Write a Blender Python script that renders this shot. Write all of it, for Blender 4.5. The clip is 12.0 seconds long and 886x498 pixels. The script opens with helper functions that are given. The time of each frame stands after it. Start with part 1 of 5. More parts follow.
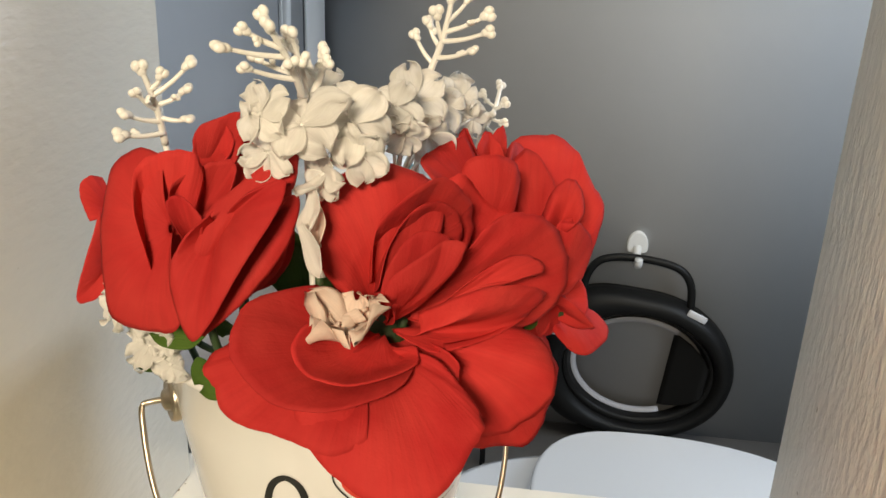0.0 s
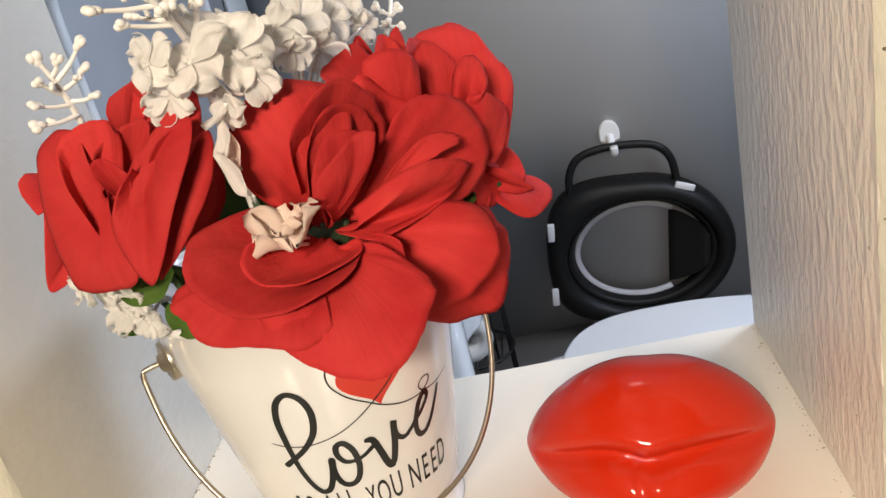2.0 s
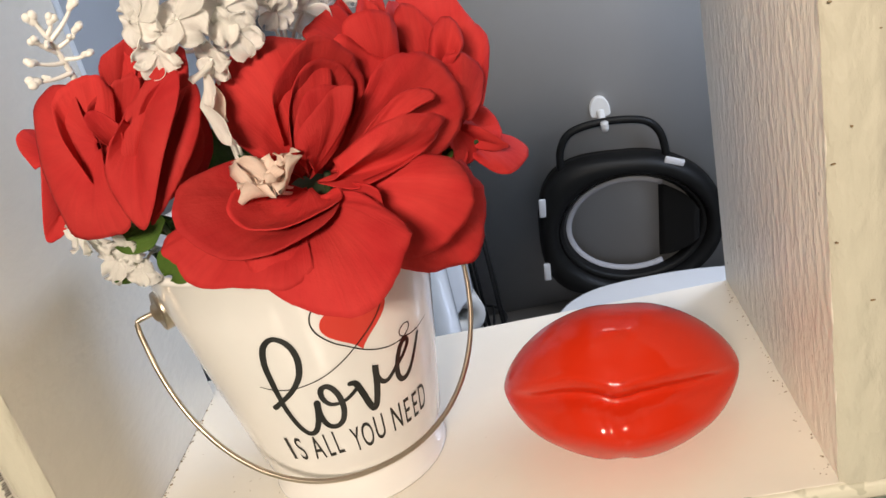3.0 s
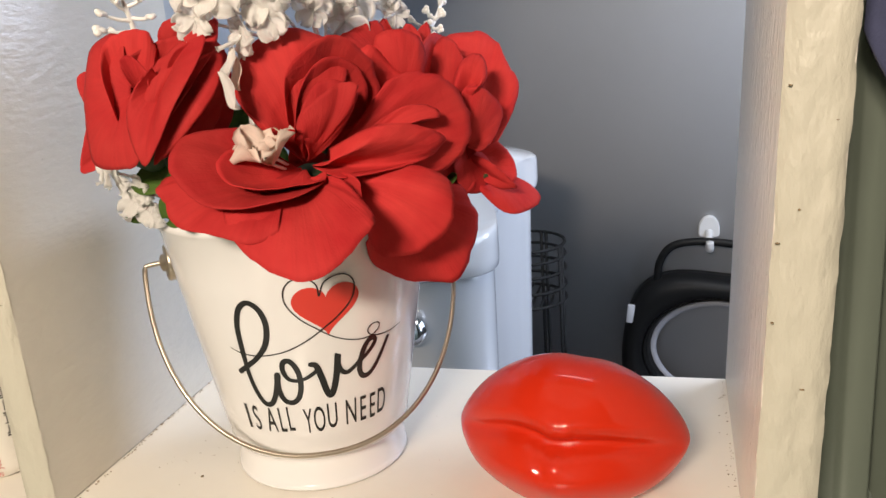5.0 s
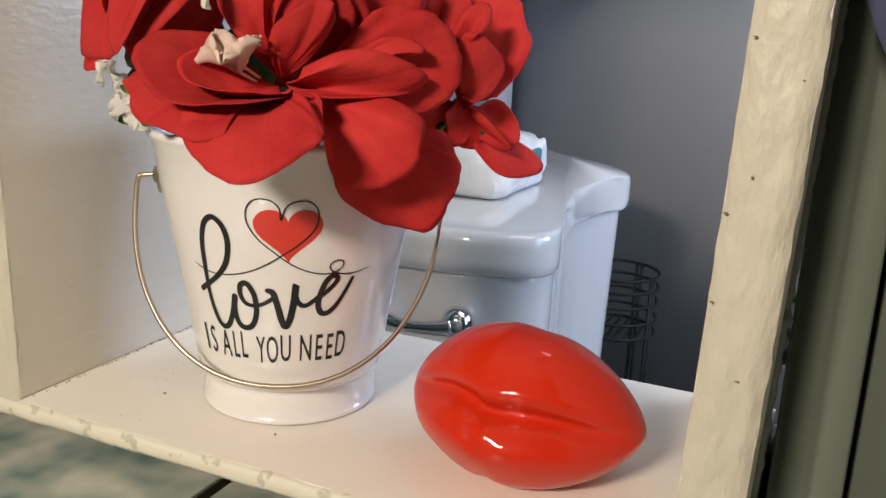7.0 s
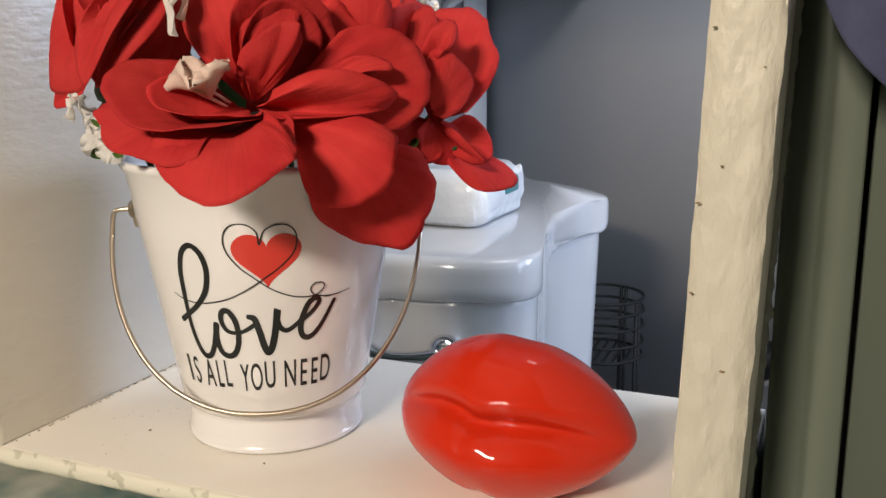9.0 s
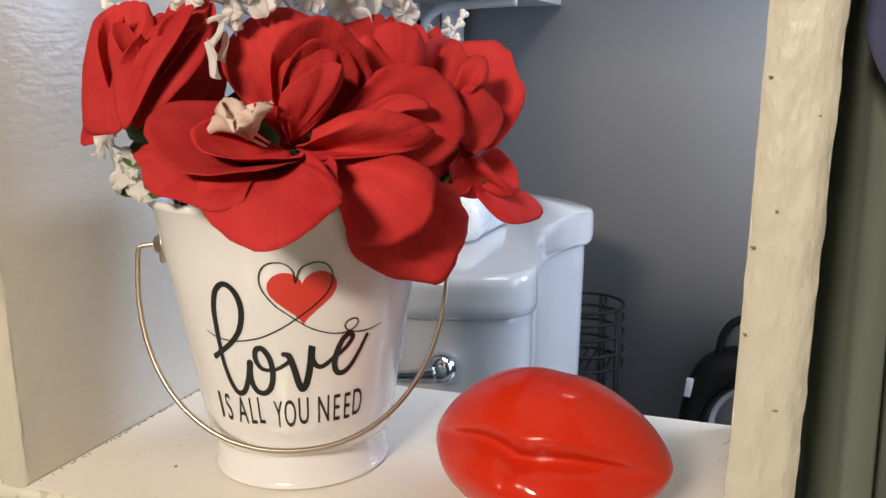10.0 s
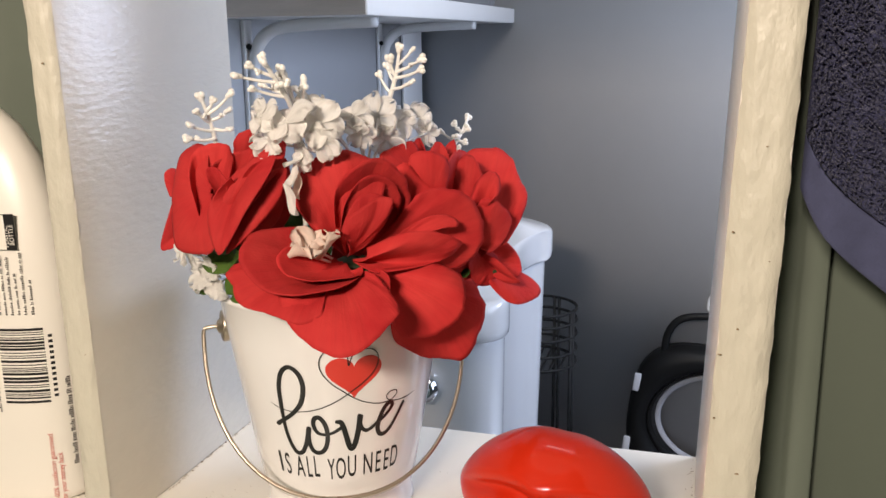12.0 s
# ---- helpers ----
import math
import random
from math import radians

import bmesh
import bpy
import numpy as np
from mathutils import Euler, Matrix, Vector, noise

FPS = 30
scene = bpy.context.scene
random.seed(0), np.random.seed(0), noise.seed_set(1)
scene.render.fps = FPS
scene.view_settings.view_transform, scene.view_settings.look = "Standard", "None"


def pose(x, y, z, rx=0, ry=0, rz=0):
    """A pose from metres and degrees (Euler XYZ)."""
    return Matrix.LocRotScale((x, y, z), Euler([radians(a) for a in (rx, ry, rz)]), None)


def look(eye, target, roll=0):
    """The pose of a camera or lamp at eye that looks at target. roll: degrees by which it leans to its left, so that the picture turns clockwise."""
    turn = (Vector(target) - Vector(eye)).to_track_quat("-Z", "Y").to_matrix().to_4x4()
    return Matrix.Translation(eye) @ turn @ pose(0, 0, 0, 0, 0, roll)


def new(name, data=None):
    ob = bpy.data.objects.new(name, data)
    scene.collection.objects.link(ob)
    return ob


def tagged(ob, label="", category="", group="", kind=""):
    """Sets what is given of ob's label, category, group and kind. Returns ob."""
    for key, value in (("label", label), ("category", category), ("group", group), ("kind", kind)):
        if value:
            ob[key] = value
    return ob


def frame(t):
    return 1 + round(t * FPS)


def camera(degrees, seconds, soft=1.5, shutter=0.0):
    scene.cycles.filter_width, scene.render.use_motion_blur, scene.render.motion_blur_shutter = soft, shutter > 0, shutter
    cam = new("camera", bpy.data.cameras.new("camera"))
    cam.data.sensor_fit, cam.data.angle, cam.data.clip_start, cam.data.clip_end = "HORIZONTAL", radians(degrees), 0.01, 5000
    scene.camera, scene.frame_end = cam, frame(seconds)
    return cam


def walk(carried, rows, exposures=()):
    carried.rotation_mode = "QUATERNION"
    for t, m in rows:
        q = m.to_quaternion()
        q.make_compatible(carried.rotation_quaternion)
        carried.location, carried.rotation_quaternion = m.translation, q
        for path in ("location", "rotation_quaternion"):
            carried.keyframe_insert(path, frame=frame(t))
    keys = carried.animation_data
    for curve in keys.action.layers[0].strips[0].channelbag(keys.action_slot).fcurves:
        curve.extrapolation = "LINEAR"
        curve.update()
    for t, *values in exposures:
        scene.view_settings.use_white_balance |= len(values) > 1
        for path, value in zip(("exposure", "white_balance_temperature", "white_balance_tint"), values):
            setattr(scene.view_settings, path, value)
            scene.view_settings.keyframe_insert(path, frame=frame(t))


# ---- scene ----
cam = camera(52.6, 12.0)
PATH = [
    (0, (0.044, -0.305, 1.127), (-0.207, 1.57, 0.476), 1.7),
    (0.5, (0.048, -0.298, 1.1), (-0.204, 1.572, 0.437), -1.8),
    (1, (0.062, -0.301, 1.091), (-0.193, 1.571, 0.434), -8.4),
    (1.5, (0.062, -0.306, 1.107), (-0.2, 1.537, 0.376), -12.7),
    (2, (0.076, -0.337, 1.105), (-0.187, 1.499, 0.356), -14.7),
    (2.5, (0.082, -0.346, 1.1), (-0.179, 1.482, 0.333), -15.5),
    (3, (0.085, -0.364, 1.098), (-0.178, 1.456, 0.31), -15.0),
    (3.2, (0.09, -0.369, 1.093), (-0.174, 1.452, 0.309), -14.1),
    (4.8, (0.148, -0.393, 1.061), (-0.299, 1.469, 0.483), -5.1),
    (5, (0.159, -0.395, 1.06), (-0.341, 1.457, 0.493), -4.2),
    (5.5, (0.183, -0.393, 1.047), (-0.437, 1.43, 0.506), -1.1),
    (6, (0.207, -0.382, 1.027), (-0.457, 1.428, 0.497), 1.0),
    (6.5, (0.218, -0.364, 1.025), (-0.501, 1.429, 0.507), 2.3),
    (7, (0.239, -0.362, 1.013), (-0.532, 1.412, 0.506), 2.6),
    (7.2, (0.25, -0.368, 1.009), (-0.533, 1.402, 0.508), 2.6),
    (8.8, (0.248, -0.369, 1.001), (-0.526, 1.426, 0.576), -0.3),
    (9, (0.243, -0.364, 1.0), (-0.505, 1.443, 0.579), -0.5),
    (9.5, (0.226, -0.37, 1.004), (-0.477, 1.456, 0.587), -0.6),
    (10, (0.207, -0.377, 1.018), (-0.468, 1.46, 0.604), -0.7),
    (10.5, (0.195, -0.392, 1.03), (-0.454, 1.453, 0.613), -0.6),
    (11, (0.189, -0.407, 1.047), (-0.432, 1.446, 0.625), -0.5),
    (11.5, (0.185, -0.433, 1.072), (-0.382, 1.435, 0.638), -0.4),
    (12, (0.188, -0.482, 1.111), (-0.359, 1.386, 0.651), -0.7),
]
walk(cam, [(t, look(eye, target, roll)) for t, eye, target, roll in PATH], exposures=[(0.0, -0.12, 7500, 4), (0.6, -0.06, 7200, 6), (1.2, 0.03, 6950, 9), (3.2, 0.02, 6700, 9), (5.0, 0.04, 6600, 10), (6.5, -0.20, 6550, 10), (9.5, -0.18, 6550, 10), (12.0, -0.04, 6550, 12)])

# ---- world and lights ----
world = bpy.data.worlds.new("world")
scene.world = world
world.use_nodes = True
world.node_tree.nodes["Background"].inputs[0].default_value = (0.75, 0.82, 0.95, 1)
world.node_tree.nodes["Background"].inputs[1].default_value = 0.12


def area(name, m, sx, sy, watts, color):
    data = bpy.data.lights.new(name, "AREA")
    data.shape, data.size, data.size_y, data.energy, data.color = "RECTANGLE", sx, sy, watts, color
    ob = new(name, data)
    ob.matrix_world = m
    return ob


# two warm bulbs of a wall fixture behind the camera, the bathroom's daylight window and two added fills
WARM, COOL = (1.0, 0.85, 0.70), (0.64, 0.77, 1.0)
area("wall_lamp_bulb", look((-0.12, -1.30, 1.56), (0.0, 0.1, 0.9)), 0.13, 0.13, 13.6, WARM)
area("wall_lamp_bulb", look((0.03, -1.30, 1.56), (0.0, 0.1, 0.9)), 0.13, 0.13, 13.6, WARM)
# added cool fill that evens out the bathroom's far wall, not a second window
area("cool_side_light", look((1.55, 0.55, 1.05), (0.25, 1.87, 0.30)), 0.9, 1.2, 18, COOL)
# daylight from the bathroom's window, out of view on the right
area("cool_side_light", look((1.45, 1.14, 1.36), (-0.2, 0.1, 1.0)), 0.6, 0.7, 21, (0.60, 0.72, 1.0))
# added overhead fill to brighten the far wall, no real fixture behind it
area("overhead_wall_fill", look((0.60, 0.48, 2.25), (0.45, 1.87, 0.0)), 1.0, 0.8, 19, (1.0, 0.97, 0.95))


# ---- materials ----
def mat(name, color, rough=0.5, metal=0.0, vary=0.12, scale=8.0, stretch=(1, 1, 1), bump=0.0, bump_scale=60.0,
        bump_stretch=None, spots=None, spot_scale=70.0, spot_limit=0.72, sheen=0.0, coat=0.0, random_value=0.0, distance=0.001):
    """Principled surface with two scales of colour variation, optional dark specks and fine relief."""
    m = bpy.data.materials.new(name)
    m.use_nodes = True
    nt = m.node_tree
    bsdf = nt.nodes["Principled BSDF"]
    bsdf.inputs["Roughness"].default_value = rough
    bsdf.inputs["Metallic"].default_value = metal
    bsdf.inputs["Sheen Weight"].default_value = sheen
    bsdf.inputs["Coat Weight"].default_value = coat
    bsdf.inputs["Coat Roughness"].default_value = 0.05
    geo = nt.nodes.new("ShaderNodeTexCoord")

    def mapped(st):
        mp = nt.nodes.new("ShaderNodeMapping")
        mp.inputs["Scale"].default_value = st
        nt.links.new(geo.outputs["Object"], mp.inputs["Vector"])
        return mp.outputs["Vector"]

    def tex(sc, st, detail=4.0):
        n = nt.nodes.new("ShaderNodeTexNoise")
        n.inputs["Scale"].default_value, n.inputs["Detail"].default_value = sc, detail
        nt.links.new(mapped(st), n.inputs["Vector"])
        return n.outputs["Fac"]

    def math_node(op, a, b):
        n = nt.nodes.new("ShaderNodeMath")
        n.operation = op
        for slot, v in zip(n.inputs, (a, b)):
            if isinstance(v, (int, float)):
                slot.default_value = v
            else:
                nt.links.new(v, slot)
        return n.outputs[0]

    big, fine = tex(scale, stretch), tex(scale * 9, stretch, 3.0)
    value = math_node("ADD", math_node("MULTIPLY", big, 1.4 * vary), math_node("MULTIPLY", fine, 0.6 * vary))
    value = math_node("ADD", value, 1.0 - vary)
    if random_value:
        info = nt.nodes.new("ShaderNodeObjectInfo")
        value = math_node("ADD", value, math_node("MULTIPLY", math_node("SUBTRACT", info.outputs["Random"], 0.5), random_value))
    hsv = nt.nodes.new("ShaderNodeHueSaturation")
    hsv.inputs["Color"].default_value = (*color, 1)
    nt.links.new(value, hsv.inputs["Value"])
    out = hsv.outputs["Color"]
    if spots:
        mix = nt.nodes.new("ShaderNodeMix")
        mix.data_type = "RGBA"
        ramp = nt.nodes.new("ShaderNodeMapRange")
        ramp.inputs["From Min"].default_value, ramp.inputs["From Max"].default_value = spot_limit, spot_limit + 0.04
        nt.links.new(tex(spot_scale, (1, 1, 1), 2.0), ramp.inputs["Value"])
        nt.links.new(ramp.outputs["Result"], mix.inputs["Factor"])
        nt.links.new(out, mix.inputs["A"])
        mix.inputs["B"].default_value = (*spots, 1)
        out = mix.outputs["Result"]
    nt.links.new(out, bsdf.inputs["Base Color"])
    if bump:
        b = nt.nodes.new("ShaderNodeBump")
        b.inputs["Strength"].default_value, b.inputs["Distance"].default_value = bump, distance
        nt.links.new(tex(bump_scale, bump_stretch or stretch, 5.0), b.inputs["Height"])
        nt.links.new(b.outputs["Normal"], bsdf.inputs["Normal"])
    return m


def petal_mat(name, color, tip, veins=0.22, through_light=0.16, rough=0.75, sheen=0.06, random_value=0.16):
    """Woven fabric petal: fanned pressed veins along the petal and a fine weave; some light passes through."""
    m = bpy.data.materials.new(name)
    m.use_nodes = True
    nt = m.node_tree
    bsdf, out = nt.nodes["Principled BSDF"], nt.nodes["Material Output"]
    bsdf.inputs["Roughness"].default_value, bsdf.inputs["Sheen Weight"].default_value = rough, sheen
    bsdf.inputs["Specular IOR Level"].default_value = 0.12
    uv = nt.nodes.new("ShaderNodeUVMap")
    uv.uv_map = "petal"
    coord = nt.nodes.new("ShaderNodeTexCoord")
    mp = nt.nodes.new("ShaderNodeMapping")
    mp.inputs["Scale"].default_value = (38, 2.2, 1)
    nt.links.new(uv.outputs[0], mp.inputs["Vector"])
    vein = nt.nodes.new("ShaderNodeTexNoise")
    vein.inputs["Scale"].default_value, vein.inputs["Detail"].default_value = 1.0, 3.0
    nt.links.new(mp.outputs[0], vein.inputs["Vector"])
    weave = nt.nodes.new("ShaderNodeTexNoise")
    weave.inputs["Scale"].default_value, weave.inputs["Detail"].default_value = 900, 2.0
    nt.links.new(coord.outputs["Object"], weave.inputs["Vector"])
    cloud = nt.nodes.new("ShaderNodeTexNoise")
    cloud.inputs["Scale"].default_value = 45
    nt.links.new(coord.outputs["Object"], cloud.inputs["Vector"])
    sep = nt.nodes.new("ShaderNodeSeparateXYZ")
    nt.links.new(uv.outputs[0], sep.inputs[0])
    mix = nt.nodes.new("ShaderNodeMix")
    mix.data_type = "RGBA"
    mix.inputs["A"].default_value, mix.inputs["B"].default_value = (*color, 1), (*tip, 1)
    nt.links.new(cloud.outputs["Fac"], mix.inputs["Factor"])
    hsv = nt.nodes.new("ShaderNodeHueSaturation")
    nt.links.new(mix.outputs["Result"], hsv.inputs["Color"])
    info = nt.nodes.new("ShaderNodeObjectInfo")
    rng = nt.nodes.new("ShaderNodeMapRange")
    rng.inputs["To Min"].default_value, rng.inputs["To Max"].default_value = 1 - random_value, 1 + random_value
    nt.links.new(info.outputs["Random"], rng.inputs["Value"])
    vr = nt.nodes.new("ShaderNodeMath")
    vr.operation = "MULTIPLY_ADD"
    vr.inputs[1].default_value, vr.inputs[2].default_value = 0.26, -0.13
    nt.links.new(vein.outputs["Fac"], vr.inputs[0])
    add = nt.nodes.new("ShaderNodeMath")
    nt.links.new(vr.outputs[0], add.inputs[0])
    nt.links.new(rng.outputs["Result"], add.inputs[1])
    nt.links.new(add.outputs[0], hsv.inputs["Value"])
    nt.links.new(hsv.outputs["Color"], bsdf.inputs["Base Color"])
    b1 = nt.nodes.new("ShaderNodeBump")
    b1.inputs["Strength"].default_value, b1.inputs["Distance"].default_value = veins, 0.0015
    nt.links.new(vein.outputs["Fac"], b1.inputs["Height"])
    b2 = nt.nodes.new("ShaderNodeBump")
    b2.inputs["Strength"].default_value, b2.inputs["Distance"].default_value = 0.25, 0.0004
    nt.links.new(weave.outputs["Fac"], b2.inputs["Height"])
    nt.links.new(b1.outputs["Normal"], b2.inputs["Normal"])
    nt.links.new(b2.outputs["Normal"], bsdf.inputs["Normal"])
    crinkle = nt.nodes.new("ShaderNodeTexNoise")
    crinkle.inputs["Scale"].default_value, crinkle.inputs["Detail"].default_value = 110, 5.0
    nt.links.new(coord.outputs["Object"], crinkle.inputs["Vector"])
    b3 = nt.nodes.new("ShaderNodeBump")
    b3.inputs["Strength"].default_value, b3.inputs["Distance"].default_value = 0.42, 0.0020
    nt.links.new(crinkle.outputs["Fac"], b3.inputs["Height"])
    nt.links.new(b2.outputs["Normal"], b3.inputs["Normal"])
    nt.links.new(b3.outputs["Normal"], bsdf.inputs["Normal"])
    tr = nt.nodes.new("ShaderNodeBsdfTranslucent")
    nt.links.new(hsv.outputs["Color"], tr.inputs["Color"])
    ms = nt.nodes.new("ShaderNodeMixShader")
    ms.inputs[0].default_value = through_light
    nt.links.new(bsdf.outputs[0], ms.inputs[1])
    nt.links.new(tr.outputs[0], ms.inputs[2])
    nt.links.new(ms.outputs[0], out.inputs["Surface"])
    return m


M_RED = petal_mat("red_fabric", (0.40, 0.012, 0.018), (0.57, 0.050, 0.044), 0.28, 0.07, sheen=0.0, random_value=0.16)
M_WHITE_PETAL = petal_mat("white_fabric", (0.90, 0.89, 0.86), (0.94, 0.93, 0.91), 0.15, 0.55, random_value=0.06)
M_CREAM_PETAL = petal_mat("cream_fabric", (0.84, 0.68, 0.58), (0.90, 0.79, 0.71), 0.25, 0.40, random_value=0.08)
M_YELLOW = mat("yellow_flower_eye", (0.84, 0.80, 0.55), 0.8)
M_LEAF = petal_mat("green_fabric_leaf", (0.045, 0.10, 0.018), (0.10, 0.17, 0.035), 0.5, 0.1, 0.6, 0.0)
M_STEM = mat("stem_green", (0.03, 0.06, 0.02), 0.6, vary=0.2)
M_BERRY = mat("white_plastic", (0.86, 0.85, 0.81), 0.30, vary=0.04)
M_BOARD = mat("white_board_paint", (0.80, 0.77, 0.70), 0.38, vary=0.07, scale=7, stretch=(1, 1, 0.25), bump=0.55, bump_scale=95,
              bump_stretch=(1, 1, 0.12), spots=(0.30, 0.24, 0.17), spot_scale=150, spot_limit=0.80, distance=0.0012)
M_EDGE = mat("cream_edge_paint", (0.56, 0.537, 0.445), 0.46, vary=0.10, scale=24, stretch=(1, 1, 0.35), bump=0.90, bump_scale=85,
             bump_stretch=(1, 1, 0.45), spots=(0.34, 0.22, 0.11), spot_scale=120, spot_limit=0.79, distance=0.004)
M_GRAIN = mat("thin_paint_over_grain", (0.88, 0.83, 0.74), 0.36, vary=0.09, scale=22, stretch=(1, 1, 0.20), bump=1.0, bump_scale=150, bump_stretch=(1, 1, 0.45),
              spots=(0.40, 0.33, 0.24), spot_scale=110, spot_limit=0.74, distance=0.0022)
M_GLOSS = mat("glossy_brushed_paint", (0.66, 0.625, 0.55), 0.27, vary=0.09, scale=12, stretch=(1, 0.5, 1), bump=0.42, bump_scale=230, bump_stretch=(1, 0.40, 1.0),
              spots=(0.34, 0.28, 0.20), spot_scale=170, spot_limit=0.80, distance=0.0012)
M_DIRT = mat("brown_grit", (0.26, 0.19, 0.11), 0.9, vary=0.4, scale=200)
M_SHELF = mat("white_shelf_paint", (0.79, 0.755, 0.68), 0.3, vary=0.06, scale=9, bump=0.18, bump_scale=40, spots=(0.22, 0.17, 0.12),
              spot_scale=210, spot_limit=0.80)
M_SAGE = mat("sage_green_paint", (0.140, 0.165, 0.133), 0.35, vary=0.12, scale=5, stretch=(1, 1, 0.3), bump=0.12, bump_scale=50)
M_ENAMEL = mat("white_enamel", (0.78, 0.775, 0.77), 0.14, vary=0.02, scale=12, coat=0.5)
M_INK = mat("black_print", (0.012, 0.012, 0.012), 0.3, vary=0.05)
M_HEART = mat("red_print", (0.62, 0.045, 0.03), 0.3, vary=0.05)
M_WIRE = mat("nickel_wire", (0.46, 0.40, 0.32), 0.34, 1.0, vary=0.08)
M_LIPS = mat("red_glazed_ceramic", (0.56, 0.024, 0.006), 0.5, vary=0.06, scale=10, coat=0.7)
M_LIPS.node_tree.nodes["Principled BSDF"].inputs["Specular IOR Level"].default_value = 0.08
M_WALL = mat("grey_blue_wall_paint", (0.440, 0.450, 0.464), 0.6, vary=0.06, scale=3, bump=0.08, bump_scale=160)
M_CEIL = mat("ceiling_paint", (0.78, 0.78, 0.76), 0.8, vary=0.04)
M_FLOOR = mat("floor_vinyl", (0.33, 0.31, 0.29), 0.4, vary=0.15)
M_PORC = mat("white_porcelain", (0.66, 0.67, 0.69), 0.09, vary=0.015, coat=0.6)
M_CHROME = mat("chrome", (0.80, 0.80, 0.82), 0.07, 1.0, vary=0.03)
M_BLACK = mat("black_plastic", (0.009, 0.009, 0.009), 0.45, vary=0.15)
M_BLACK.node_tree.nodes["Principled BSDF"].inputs["Specular IOR Level"].default_value = 0.25
M_BLACKWIRE = mat("black_wire", (0.010, 0.010, 0.010), 0.65, vary=0.1)
M_GREYRIM = mat("grey_rubber_rim", (0.42, 0.42, 0.45), 0.5, vary=0.05)
M_PAD = mat("white_rubber_pad", (0.70, 0.70, 0.72), 0.5, vary=0.05)
M_PAPER = mat("toilet_paper", (0.80, 0.79, 0.77), 0.9, vary=0.05, bump=0.2)
M_GREYWOOD = mat("weathered_grey_edge", (0.42, 0.39, 0.36), 0.7, vary=0.35, scale=30, stretch=(0.3, 1, 3), bump=0.4)
M_WHITEPAINT = mat("white_shelf_laminate", (0.78, 0.78, 0.77), 0.4, vary=0.04)
M_TOWEL = mat("navy_terry", (0.042, 0.047, 0.125), 0.95, vary=0.55, scale=110, bump=1.0, bump_scale=650, sheen=0.12, distance=0.006)
M_HEM = mat("navy_hem", (0.055, 0.062, 0.125), 0.9, vary=0.35, scale=90, bump=0.5, bump_scale=600, sheen=0.1)
M_BOTTLE = mat("white_bottle_plastic", (0.80, 0.77, 0.70), 0.35, vary=0.03)
M_PRINT = mat("dark_grey_ink", (0.05, 0.045, 0.04), 0.5, vary=0.05)
M_REDINK = mat("red_ink", (0.55, 0.10, 0.08), 0.5)
M_MARBLE = mat("teal_marbled_tile", (0.70, 0.71, 0.63), 0.25, vary=0.30, scale=26, stretch=(1, 1.8, 1), bump=0.05, spots=(0.13, 0.25, 0.24), spot_scale=17, spot_limit=0.46, random_value=0.2)
for node in M_MARBLE.node_tree.nodes:
    if node.type == "MAP_RANGE":
        node.inputs["From Min"].default_value, node.inputs["From Max"].default_value = 0.36, 0.66
M_LIP = mat("worn_lip_paint", (0.70, 0.68, 0.57), 0.45, vary=0.14, scale=30, stretch=(0.2, 1, 1), bump=0.6, bump_scale=90, bump_stretch=(0.25, 1, 1), spots=(0.52, 0.51, 0.41),
            spot_scale=80, spot_limit=0.60, distance=0.002)
M_GROUT = mat("dark_grout", (0.11, 0.075, 0.05), 0.9, vary=0.3)
M_CAULK = mat("grey_painted_caulk", (0.27, 0.28, 0.24), 0.45, vary=0.15, scale=60, bump=0.3)
M_BROWN = mat("dark_brown_wood", (0.06, 0.035, 0.02), 0.6, vary=0.3)
M_WRAP = mat("white_plastic_wrap", (0.74, 0.77, 0.80), 0.22, vary=0.10, scale=30, bump=0.6, bump_scale=45, distance=0.004)
M_TEAL = mat("teal_print", (0.05, 0.22, 0.24), 0.4)
M_BASKET = mat("woven_basket", (0.20, 0.20, 0.21), 0.8, vary=0.8, scale=60, stretch=(1, 1, 2.5), bump=0.8)


# ---- mesh helpers ----
def part(name, bm, material, parent=None, label="", smooth=True):
    mesh = bpy.data.meshes.new(name)
    bm.normal_update()
    bm.to_mesh(mesh)
    bm.free()
    mesh.materials.append(material)
    if smooth:
        mesh.polygons.foreach_set("use_smooth", [True] * len(mesh.polygons))
    ob = new(name, mesh)
    ob.parent = parent
    if label:
        ob["label"] = label
    return ob


def thing(name, label, category, group="", kind=""):
    return tagged(new(name), label, category, group, kind)


def box(x0, x1, y0, y1, z0, z1, bevel=0.0, segments=2):
    bm = bmesh.new()
    bmesh.ops.create_cube(bm, size=1)
    for v in bm.verts:
        v.co = ((x0 + x1) / 2 + v.co.x * (x1 - x0), (y0 + y1) / 2 + v.co.y * (y1 - y0), (z0 + z1) / 2 + v.co.z * (z1 - z0))
    if bevel:
        bmesh.ops.bevel(bm, geom=bm.edges[:], offset=bevel, segments=segments, profile=0.5, affect="EDGES")
    return bm


def lathe(profile, n=48, centre=(0, 0, 0), close=False):
    """Turned body from (radius, height) pairs."""
    bm = bmesh.new()
    rings = []
    for r, z in profile:
        rings.append([bm.verts.new((centre[0] + r * math.cos(2 * math.pi * k / n), centre[1] + r * math.sin(2 * math.pi * k / n), centre[2] + z))
                      for k in range(n)])
    pairs = list(zip(rings, rings[1:])) + ([(rings[-1], rings[0])] if close else [])
    for a, b in pairs:
        for k in range(n):
            bm.faces.new((a[k], a[(k + 1) % n], b[(k + 1) % n], b[k]))
    if not close:
        bm.faces.new(rings[0][::-1])
        bm.faces.new(rings[-1])
    return bm


